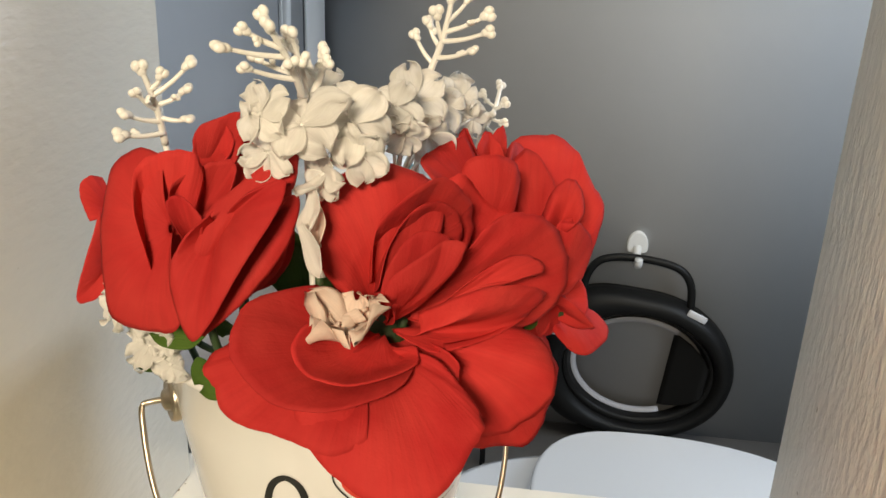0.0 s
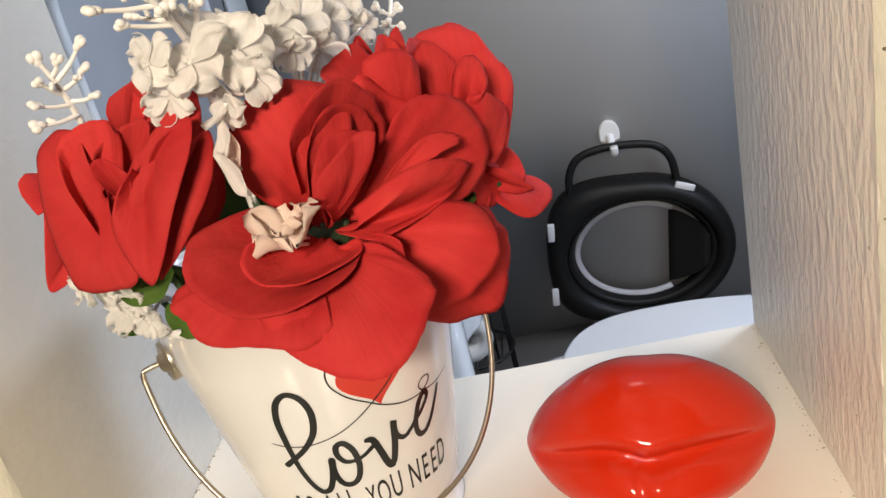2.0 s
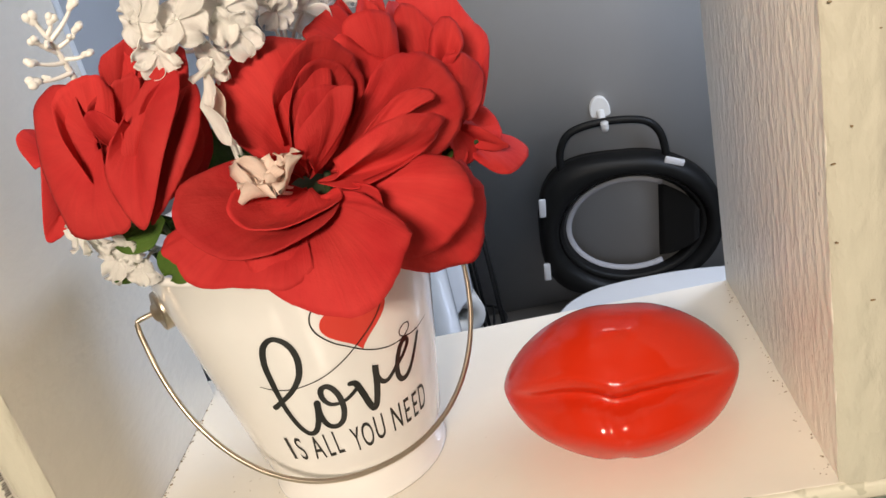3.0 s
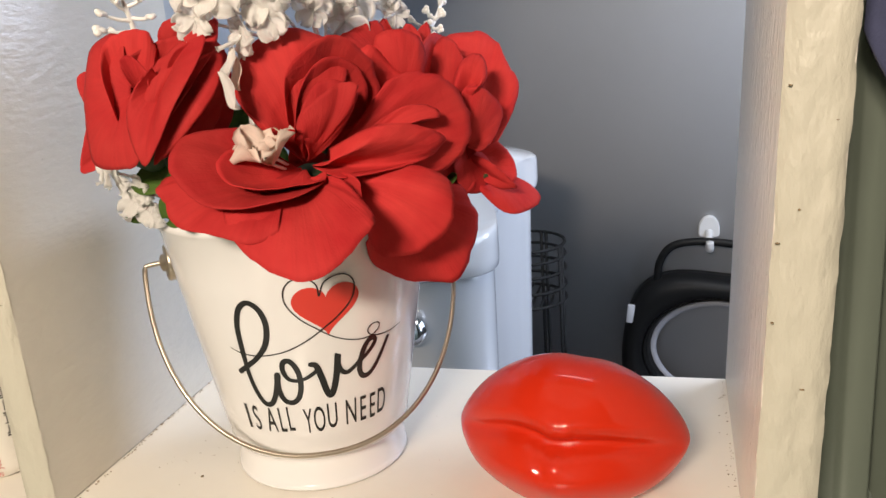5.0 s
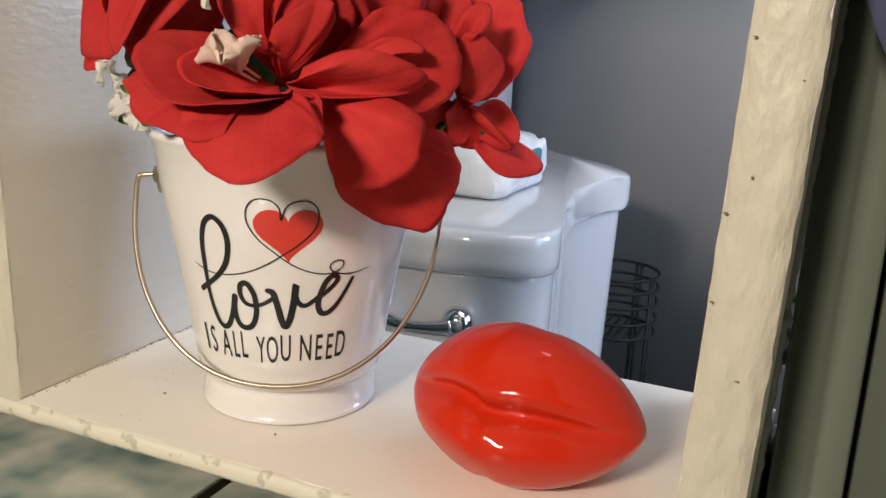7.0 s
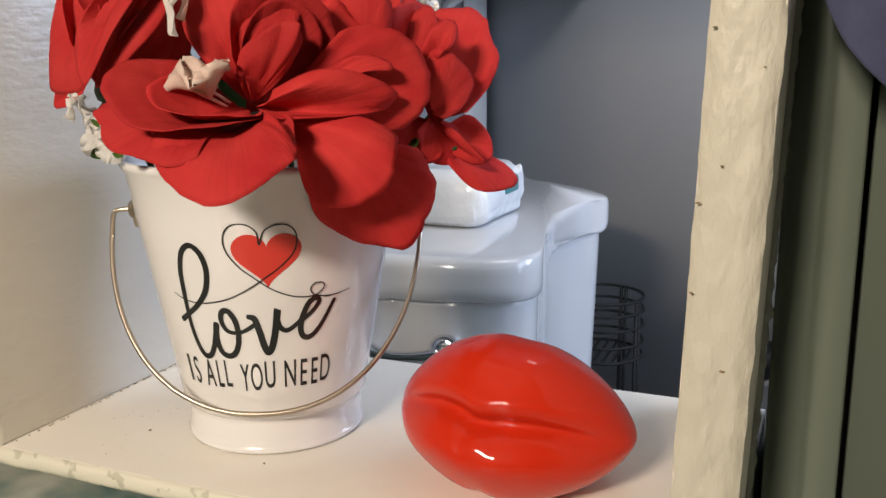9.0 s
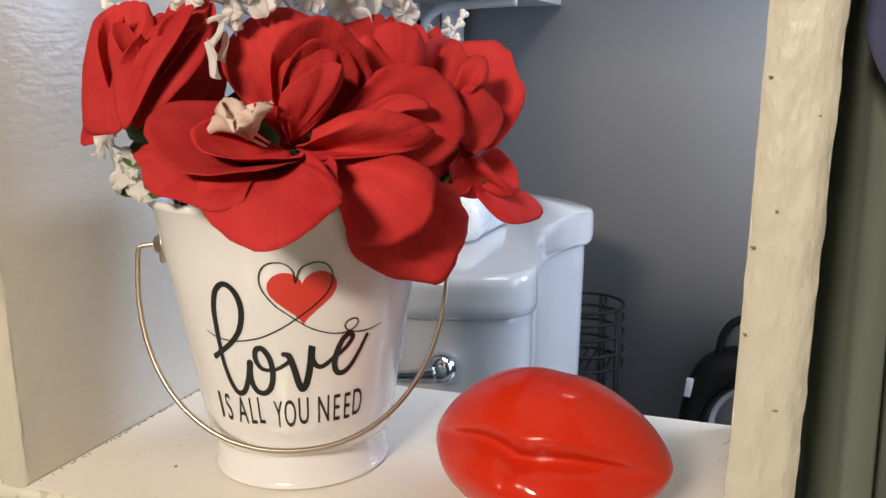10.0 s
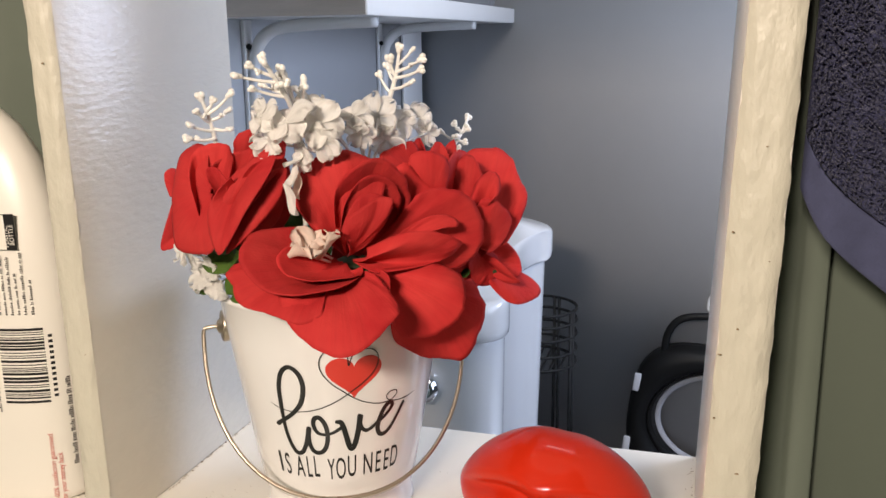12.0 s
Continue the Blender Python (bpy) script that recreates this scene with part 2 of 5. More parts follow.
def tube(points, radius, sides=8, bm=None, closed=False, radii=None):
    """Round wire along points."""
    bm = bm or bmesh.new()
    pts = [Vector(p) for p in points]
    n = len(pts)
    up = Vector((0.13, 0.27, 0.95)).normalized()
    rings = []
    for k, p in enumerate(pts):
        a = pts[(k - 1) % n] if closed or k else p
        b = pts[(k + 1) % n] if closed or k < n - 1 else p
        d = (b - a).normalized()
        side = d.cross(up)
        if side.length < 0.05:
            side = d.cross(Vector((1, 0.1, 0)))
        side.normalize()
        top = side.cross(d)
        r = radii[k] if radii else radius
        rings.append([bm.verts.new(p + r * (math.cos(2 * math.pi * j / sides) * side + math.sin(2 * math.pi * j / sides) * top)) for j in range(sides)])
    for a, b in list(zip(rings, rings[1:])) + ([(rings[-1], rings[0])] if closed else []):
        for j in range(sides):
            bm.faces.new((a[j], b[j], b[(j + 1) % sides], a[(j + 1) % sides]))
    if not closed:
        bm.faces.new(rings[0])
        bm.faces.new(rings[-1][::-1])
    return bm


def spline(ctrl, steps=10, closed=False):
    """Catmull-Rom points through the controls."""
    c = [Vector(p) for p in ctrl]
    n = len(c)
    out = []
    for k in range(n if closed else n - 1):
        g = (lambda i: c[i % n]) if closed else (lambda i: c[min(max(i, 0), n - 1)])
        p0, p1, p2, p3 = g(k - 1), g(k), g(k + 1), g(k + 2)
        for s in range(steps):
            t = s / steps
            out.append(0.5 * (2 * p1 + (p2 - p0) * t + (2 * p0 - 5 * p1 + 4 * p2 - p3) * t * t + (3 * p1 - p0 - 3 * p2 + p3) * t ** 3))
    if not closed:
        out.append(c[-1])
    return out


def blob(centre, r, squash=(1, 1, 1), bm=None, sub=2):
    bm = bm or bmesh.new()
    made = bmesh.ops.create_icosphere(bm, subdivisions=sub, radius=r)
    for v in made["verts"]:
        v.co = Vector(centre) + Vector((v.co.x * squash[0], v.co.y * squash[1], v.co.z * squash[2]))
    return bm


# ---- structure: shelf unit between two rooms ----
SHELF, FLOOR = 0.77, -0.10


def board(name, x0, x1, y0, y1, z0, z1, material, edge, label, wobble=0.0011, n=90, lean=0.0, twist=False):
    """Painted board: body, and a thick-painted front edge with an uneven arris."""
    body = box(x0, x1, y0 + 0.004, y1, z0, z1, 0.0015)
    for v in body.verts:
        v.co.x += lean * (v.co.z - 0.88)
        if twist:  # the warped board swings out at its front edge
            f = 1 - v.co.y / 0.206
            v.co.x += f * (-0.0025 - 0.015 * (v.co.z - 0.88)) + 0.003 * (1 - f)
    ob = tagged(part(name, body, material), label, "board", kind="structure")
    bm = bmesh.new()
    cols = 6
    grid = []
    for k in range(n + 1):
        z = z0 + (z1 - z0) * k / n
        row = []
        for j in range(cols + 1):
            u = j / cols
            wave = wobble * noise.noise((j * 3.1 + x0 * 50, z * 55, 0.3)) + 0.6 * wobble * noise.noise((j * 7.7, z * 190, 2.0))
            bulge = 0.0006 * (1 - (2 * u - 1) ** 6)
            side = (wobble * 1.2 * noise.noise((x0 * 90 + round(u), z * 70, 5.0))) if j in (0, cols) else 0
            row.append(bm.verts.new((x0 + (x1 - x0) * u + side + lean * (z - 0.88) + (-0.0025 - 0.015 * (z - 0.88) if twist else 0), y0 + 0.0045 - bulge - 0.003 * (0 < j < cols) + wave * (0 < j < cols), z)))
        grid.append(row)
    for a, b in zip(grid, grid[1:]):
        for j in range(cols):
            bm.faces.new((a[j], a[j + 1], b[j + 1], b[j]))
    part("painted_edge", bm, edge, ob, "uneven cream paint on the front edge")
    return ob


board("shelf_side_right", 0.1985, 0.2265, 0.0, 0.232, SHELF, 1.36, M_GRAIN, M_EDGE, "white painted upright board with chipped cream front edge", lean=0.03)
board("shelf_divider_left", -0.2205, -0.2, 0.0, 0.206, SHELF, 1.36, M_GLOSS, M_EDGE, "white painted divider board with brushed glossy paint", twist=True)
tagged(part("shelf_board", box(-0.62, 0.2265, 0.003, 0.232, SHELF - 0.011, SHELF, 0.001), M_SHELF), "white painted shelf board with scuffs and dirt specks", "shelf", kind="structure")
tagged(part("shelf_top", box(-0.62, 0.2305, 0.0, 0.232, 1.36, 1.38), M_BOARD), "white painted top board of the shelf unit", "shelf", kind="structure")
tagged(part("shelf_back_panel", box(-0.62, -0.2205, 0.206, 0.222, SHELF, 1.36), M_SAGE), "sage green back panel behind the bottle", "panel", kind="structure")
tagged(part("shelf_end_left", box(-0.64, -0.62, 0.0, 0.232, SHELF - 0.011, 1.38), M_BOARD), "white painted end board of the shelf unit", "board", kind="structure")



def shelf_lip():
    """Worn, wavy painted front edge of the shelf board."""
    bm = bmesh.new()
    rows = []
    for k in range(241):
        x = -0.62 + 0.8465 * k / 240
        w = lambda q: 0.0009 * noise.noise((x * 45, q, 1)) + 0.0005 * noise.noise((x * 160, q, 7))
        rows.append([bm.verts.new((x, y + w(q), z + w(q + 9) * 0.7)) for q, (y, z) in enumerate(((0.004, SHELF - 0.0002), (0.0012, SHELF - 0.0006), (0.0, SHELF - 0.0030), (0.0004, SHELF - 0.0085), (0.002, SHELF - 0.0113), (0.006, SHELF - 0.0116)))])
    for a, b in zip(rows, rows[1:]):
        for j in range(5):
            bm.faces.new((a[j], a[j + 1], b[j + 1], b[j]))
    bmesh.ops.recalc_face_normals(bm, faces=bm.faces[:])
    return bm


tagged(part("shelf_lip", shelf_lip(), M_LIP), "worn cream paint along the shelf's front lip", "trim", kind="structure")


def grit(name, label, spots, material):
    bm = bmesh.new()
    for x, y, z, r in spots:
        blob((x, y, z), r, (random.uniform(0.6, 1.5), random.uniform(0.6, 1.5), random.uniform(0.3, 0.7)), bm, 1)
    return tagged(part(name, bm, material), label, "dirt", kind="stuff")


rnd_g = random.Random(21)
grit("corner_dirt", "brown dirt and paint crumbs along the foot of the upright board",
     [(0.1945 - abs(rnd_g.gauss(0, 0.003)), rnd_g.uniform(0.01, 0.225), SHELF + 0.0004, rnd_g.uniform(0.0002, 0.0005)) for _ in range(60)], M_DIRT)
grit("shelf_crumbs", "dark specks of dirt on the white shelf",
     [(rnd_g.gauss(-0.135, 0.025), rnd_g.gauss(0.062, 0.03), SHELF + 0.0002, rnd_g.uniform(0.0001, 0.0004)) for _ in range(34)]
     + [(-0.038, 0.041, SHELF + 0.0003, 0.0012), (-0.132, 0.055, SHELF + 0.0003, 0.0014)]
     + [(rnd_g.uniform(-0.19, 0.19), rnd_g.uniform(0.005, 0.22), SHELF + 0.0002, rnd_g.uniform(0.0001, 0.0003)) for _ in range(26)]
     + [(-0.1985 + abs(rnd_g.gauss(0, 0.0012)), rnd_g.uniform(0.005, 0.2), SHELF + 0.0003, rnd_g.uniform(0.0003, 0.0009)) for _ in range(60)], M_DIRT)
grit("nail_holes", "rusty nail holes and chips in the cream front edge",
     [(0.2105, 0.0002, 0.957, 0.0011), (0.2022, 0.0002, 0.942, 0.0010), (0.2150, 0.0002, 0.873, 0.0011), (0.2050, 0.0002, 1.010, 0.0011), (0.2190, 0.0004, 1.055, 0.0007),
      (0.2240, 0.0006, 0.995, 0.0007), (0.2012, 0.0002, 0.905, 0.0008), (-0.2140, 0.0003, 1.098, 0.0010), (-0.2060, 0.0004, 0.905, 0.0006)], M_DIRT)

# partition wall round the unit
tagged(part("wall_partition_right", box(0.27, 1.6, 0.10, 0.232, FLOOR, 2.4), M_SAGE), "sage green painted wall panel beside the shelf", "wall", kind="structure")
tagged(part("wall_partition_left", box(-1.6, -0.64, 0.10, 0.232, FLOOR, 2.4), M_SAGE), "sage green painted wall", "wall", kind="structure")
tagged(part("wall_partition_top", box(-0.64, 0.27, 0.10, 0.232, 1.38, 2.4), M_SAGE), "sage green painted wall above the shelf unit", "wall", kind="structure")
tagged(part("wall_partition_low", box(-0.64, 0.27, 0.10, 0.232, FLOOR, SHELF - 0.011), M_SAGE), "sage green painted wall below the shelf", "wall", kind="structure")


def moulding():
    """Rounded upright trim between the shelf side and the wall panel."""
    bm = bmesh.new()
    prof = [(0.2305, 0.104), (0.2318, 0.104)] + [(0.2325 + 0.016 * k / 8, 0.104 - 0.008 * math.sin(math.pi / 2 * k / 8)) for k in range(9)]
    prof += [(0.2500, 0.0935), (0.2520, 0.0930), (0.2645, 0.0930), (0.2660, 0.0945), (0.2665, 0.104), (0.2665, 0.14), (0.2305, 0.14)]
    lo = [bm.verts.new((x, y, SHELF - 0.011)) for x, y in prof]
    hi = [bm.verts.new((x, y, 1.38)) for x, y in prof]
    for k in range(len(prof)):
        j = (k + 1) % len(prof)
        bm.faces.new((lo[k], lo[j], hi[j], hi[k]))
    return bm


tagged(part("trim", moulding(), M_SAGE), "rounded sage green trim strip beside the shelf", "trim", kind="structure")
tagged(part("wall_gap_backing", box(0.2305, 0.27, 0.14, 0.232, SHELF - 0.011, 1.38), M_BROWN), "dark gap behind the trim strip", "wall", kind="structure")

bead = spline([(0.2268 + 0.03 * (z - 0.88), 0.095 + 0.003 * noise.noise((0, z * 40, 1)), z) for z in np.linspace(SHELF, 1.36, 60)], 4)
tagged(part("caulk_bead", tube(bead, 0.004, 8, radii=[0.0030 + 0.0010 * noise.noise((i * 0.37, 2, 1)) + 0.0012 * noise.noise((i * 1.7, 5, 1)) + 0.0035 * max(noise.noise((i * 0.55, 9, 1)) - 0.25, 0) for i in range(len(bead))]), M_CAULK),
       "lumpy painted caulk along the shelf side", "trim", kind="structure")

# bathroom and the room on the camera's side
tagged(part("floor", box(-1.6, 1.6, -2.2, 2.0, FLOOR - 0.05, FLOOR), M_FLOOR), "grey vinyl floor", "floor", kind="structure")
tagged(part("ceiling", box(-1.6, 1.6, -2.2, 2.0, 2.4, 2.45), M_CEIL), "white painted ceiling", "ceiling", kind="structure")
tagged(part("wall_north", box(-0.66, 1.6, 1.87, 1.97, FLOOR, 2.4), M_WALL), "grey-blue painted bathroom wall", "wall", kind="structure")
tagged(part("wall_west", box(-0.66, -0.557, 0.232, 1.87, FLOOR, 2.4), M_WALL), "grey-blue painted bathroom side wall", "wall", kind="structure")
tagged(part("wall_east", box(1.6, 1.7, -2.2, 2.0, FLOOR, 2.4), M_WALL), "grey-blue painted wall", "wall", kind="structure")
# two unseen walls, made white so that they bounce light to the shelf
tagged(part("wall_south", box(-1.6, 1.6, -2.3, -2.2, FLOOR, 2.4), M_CEIL), "unseen white wall behind the camera that bounces light to the shelf", "wall", kind="structure")
tagged(part("wall_west_front", box(-1.7, -1.6, -2.2, 0.10, FLOOR, 2.4), M_CEIL), "unseen white side wall that bounces light to the upright board", "wall", kind="structure")
# thin upright strip, paler than the wall beside it
tagged(part("corner_strip", box(-0.555, -0.547, 1.70, 1.85, FLOOR + 0.1, 2.4, 0.002), M_WHITEPAINT), "pale upright strip on the wall near the corner", "trim", kind="structure")

# ---- things on the shelf ----
BUCKET = Vector((-0.066, 0.100, SHELF))


def bucket_radius(h):
    return 0.053 + 0.03 * h / 0.172


def on_bucket(deg, h, lift=0.0):
    """A place on the pail's wall: degrees round from the front (-y) towards +x, and height over the shelf."""
    r, a = bucket_radius(h) + lift, radians(deg)
    return Vector((BUCKET.x + r * math.sin(a), BUCKET.y - r * math.cos(a), SHELF + h))


def ribbon(ctrl, width, parent, name="stroke", material=None, steps=14, lift=0.0004, closed=False, ends=True):
    """A printed brush stroke on the pail: controls (degrees, height in mm, width factor)."""
    pts = spline(ctrl, steps, closed)
    bm = bmesh.new()
    rows = []
    n = len(pts)
    mm = 1.25  # mm of arc per degree
    for k, p in enumerate(pts):
        a, b = pts[max(k - 1, 0)], pts[min(k + 1, n - 1)]
        if closed:
            a, b = pts[(k - 1) % n], pts[(k + 1) % n]
        dx, dy = (b.x - a.x) * mm, b.y - a.y
        d = math.hypot(dx, dy) or 1
        w = width * max(p.z, 0.05) / 2
        ox, oy = -dy / d * w, dx / d * w
        rows.append([bm.verts.new(on_bucket(p.x + f * ox / mm, (p.y + f * oy) / 1000, lift)) for f in (-1, 0, 1)])
    for a, b in list(zip(rows, rows[1:])) + ([(rows[-1], rows[0])] if closed else []):
        for j in (0, 1):
            bm.faces.new((a[j], a[j + 1], b[j + 1], b[j]))
    for end in ((rows[0], rows[-1]) if ends and not closed else ()):
        mid = end[1].co.copy()
        r = (end[0].co - mid).length
        hub_a = math.degrees(math.atan2(mid.x - BUCKET.x, BUCKET.y - mid.y))
        ring = []
        for q in range(12):
            t = 2 * math.pi * q / 12
            ring.append(bm.verts.new(on_bucket(hub_a + math.cos(t) * r * 1000 / mm, mid.z - SHELF + math.sin(t) * r, lift + 0.00008)))
        bm.faces.new(ring)
    bmesh.ops.recalc_face_normals(bm, faces=bm.faces[:])
    return part(name, bm, material or M_INK, parent)


def heart_print(parent, cx, cy, w, h, filled, lift):
    pts = []
    for k in range(48):
        t = 2 * math.pi * k / 48
        x = 16 * math.sin(t) ** 3
        y = 13 * math.cos(t) - 5 * math.cos(2 * t) - 2 * math.cos(3 * t) - math.cos(4 * t)
        pts.append((cx + x / 32 * w, cy + (y + 2.5) / 29 * h))
    bm = bmesh.new()
    rim = [bm.verts.new(on_bucket(a, z / 1000, lift)) for a, z in pts]
    rows = [rim]
    for f in (0.66, 0.33):
        rows.append([bm.verts.new(on_bucket(cx + (a - cx) * f, (cy + (z - cy) * f) / 1000, lift)) for a, z in pts])
    for a, b in zip(rows, rows[1:]):
        for k in range(48):
            bm.faces.new((a[k], a[(k + 1) % 48], b[(k + 1) % 48], b[k]))
    bm.faces.new(rows[-1])
    bmesh.ops.recalc_face_normals(bm, faces=bm.faces[:])
    return part("heart", bm, M_HEART, parent, "flat red printed heart")


def letters(text, place, size, parent, material, name="letter", squeeze=1.0, thick=0.0, centred=False):
    """Built-in font as meshes, one a letter; place(x, y) maps the lettering plane to the world."""
    data = bpy.data.curves.new("lettering", "FONT")
    data.body, data.size, data.offset = text, size, thick
    tmp = bpy.data.objects.new("lettering", data)
    scene.collection.objects.link(tmp)
    mesh = bpy.data.meshes.new_from_object(tmp.evaluated_get(bpy.context.evaluated_depsgraph_get()))
    scene.collection.objects.unlink(tmp)
    bpy.data.objects.remove(tmp)
    bm = bmesh.new()
    bm.from_mesh(mesh)
    bpy.data.meshes.remove(mesh)
    bmesh.ops.subdivide_edges(bm, edges=[e for e in bm.edges if e.calc_length() > size * 0.3], cuts=3)
    bmesh.ops.triangulate(bm, faces=bm.faces[:])
    shift = (min(v.co.x for v in bm.verts) + max(v.co.x for v in bm.verts)) / 2 if centred else 0.0
    for v in bm.verts:
        v.co = place((v.co.x - shift) * squeeze, v.co.y)
    return part(name, bm, material, parent, smooth=False)


def pail():
    ob = thing("flower_pail", "white enamel metal pail with printed love lettering, standing on the shelf", "pail")
    h = 0.172
    prof = [(0.0525, 0.0012), (0.0545, 0.0008), (0.0552, 0.0022), (0.0545, 0.0042), (0.0538, 0.0050), (0.0536, 0.018), (0.0530, 0.0215), (0.0552, 0.0225)]
    prof += [(bucket_radius(z), z) for z in (0.026, 0.05, 0.08, 0.11, 0.14, 0.166)]
    prof += [(0.0842, 0.1685), (0.0850, 0.1705), (0.0846, 0.1728), (0.0832, 0.1735), (0.0818, 0.1722)]
    prof += [(bucket_radius(z) - 0.0012, z) for z in (0.166, 0.12, 0.07, 0.03)] + [(0.05, 0.024), (0.002, 0.024)]
    part("body", lathe(prof, 96, BUCKET), M_ENAMEL, ob)
    # printing
    heart_print(ob, 32.2, 122.0, 29.0, 31.5, True, 0.0003)
    ribbon([(-15.5, 100.5, .6), (-10, 97.8, 1), (-3, 96.6, 1), (4, 97.2, 1), (13, 99.8, 1), (22, 105, 1), (30, 111.5, 1), (38, 119, 1), (43.5, 127.2, 1), (44.5, 136.1, 1), (41.5, 141.8, 1), (36.5, 142.7, 1),
            (31.5, 139.3, 1), (29.4, 131.7, 1), (28.6, 138.7, 1), (24.5, 143.2, 1), (18.5, 142.7, 1), (15.2, 136.8, 1), (15.5, 128.5, 1), (20, 119.6, 1), (26, 113, 1),
            (33, 106.2, 1), (40, 101.8, 1), (47, 99.6, 1), (53, 99.9, 1), (57, 103, 1), (57, 106.4, 1), (53.5, 107, 1), (51, 104.4, 1), (52, 101, 1), (57, 98.6, 1), (64, 98.2, 1), (72, 99.8, .5)],
           0.75, ob, "line", lift=0.0006, steps=8)
    ribbon([(-13.6, 85, 1.0), (-9.5, 88.5, .9), (-2.5, 95, .9), (3.2, 104, 1.0), (5.4, 116, 1.0), (3.6, 126, 1.0), (-1, 130.5, .95), (-5.8, 126, .95), (-8.6, 115, 1.0),
            (-9.2, 102, 1.0), (-9.2, 90, .9), (-8.6, 80, .9), (-6.6, 70, .95), (-3.6, 64.2, 1.0), (0, 64.5, 1.0), (2.8, 70, 1.0), (5.0, 78, 1.1), (6.0, 84, 1.2)], 3.4, ob, "letter")
    ribbon([(6.0, 84, .9), (5.4, 74, 1.0), (7.2, 67, 1.0), (11, 65.0, 1.0), (14.6, 68, 1.0), (16.6, 76, 1.0), (16.0, 86, 1.0), (13.0, 92.6, 1.0), (9.8, 92.0, 1.0), (9.0, 86.5, .9), (11.2, 81.0, .8),
            (15.5, 79.6, .7), (20, 81, .7), (24.8, 84.6, .8)], 3.4, ob, "letter")
    ribbon([(22.5, 89.5, .9), (25.0, 88.0, 1.1), (27.0, 80, 1.15), (28.8, 71, 1.2), (30.6, 67.4, 1.2), (32.6, 71, 1.2), (34.6, 82, 1.2), (35.6, 93, 1.2), (35.4, 87, 1.0), (37.0, 82, .9), (40, 80.2, .85), (44, 83, .8), (47, 86.5, .7)], 3.4, ob, "letter")
    ribbon([(46.5, 85, .7), (50.5, 88.5, .75), (54, 92.8, .8), (55.2, 96, .9), (53.4, 98, .95), (50, 95, 1.0), (47.2, 87, 1.05), (46.4, 80, 1.05), (48, 75.2, 1.0), (51.5, 74.8, .95), (55.5, 79, .85), (59.5, 86.5, .75), (63.2, 95, .7)], 3.4, ob, "letter")
    words = ((-17.6, "I"), (-11.8, "S"), (-2.8, "A"), (3.6, "L"), (8.4, "L"), (17.6, "Y"), (23.6, "O"), (30.6, "U"), (41.0, "N"), (48.2, "E"), (54.2, "E"), (60.4, "D"))
    for deg, ch in words:
        base = 45.0 + random.uniform(-1.0, 0.4) - (1.0 if ch in "YO" else 0)
        wide = {"I": 0.75, "S": 0.42, "A": 0.40, "L": 0.36, "Y": 0.34, "O": 0.37, "N": 0.42, "U": 0.40}.get(ch, 0.40)
        letters(ch, lambda x, y: on_bucket(deg + x * 1000 / 1.12, (base + y * 1000) / 1000, 0.0004), 0.0245, ob, M_INK, squeeze=wide, centred=True, thick=0.0001)
    # ears, rivets and wire bail
    axis = Vector((-0.906, -0.423, 0))
    front = Vector((0.423, -0.906, 0))
    hub = BUCKET + Vector((0, 0, 0.140))
    for sgn in (1, -1):
        m = Matrix.Translation(hub + axis * sgn * (bucket_radius(0.140) + 0.002)) @ (axis * sgn + Vector((0, -0.25, 0))).to_track_quat("Z", "Y").to_matrix().to_4x4()
        bm = lathe([(0.0112, -0.004), (0.0116, 0.0004), (0.0110, 0.0018), (0.0095, 0.0022), (0.0070, 0.0016), (0.0056, 0.0022), (0.0050, 0.0042), (0.0030, 0.0052), (0.0004, 0.0055)], 24)
        bmesh.ops.transform(bm, matrix=m, verts=bm.verts[:])
        part("rivet", bm, M_WIRE, ob, "domed nickel rivet")
    pts = []
    reach, drop, out = 0.0940, 0.107, 0.064
    pts.append(hub + axis * (bucket_radius(0.14) + 0.004))
    pts.append(hub + axis * (reach - 0.004) + Vector((0, 0, -0.0005)))
    for k in range(41):
        f = math.pi * k / 40
        c, s = math.cos(f), math.sin(f)
        ex = 2 / 2.2
        u, v = math.copysign(abs(c) ** ex, c), abs(s) ** ex
        pts.append(hub + axis * (reach * u) + front * (out * v) + Vector((0, 0, -drop * v - 0.003)))
    pts.append(hub - axis * (reach - 0.004) + Vector((0, 0, -0.0005)))
    pts.append(hub - axis * (bucket_radius(0.14) + 0.004))
    part("bail_handle", tube(spline(pts, 3), 0.00155, 10), M_WIRE, ob, "curved nickel wire handle")
    return ob


pail()


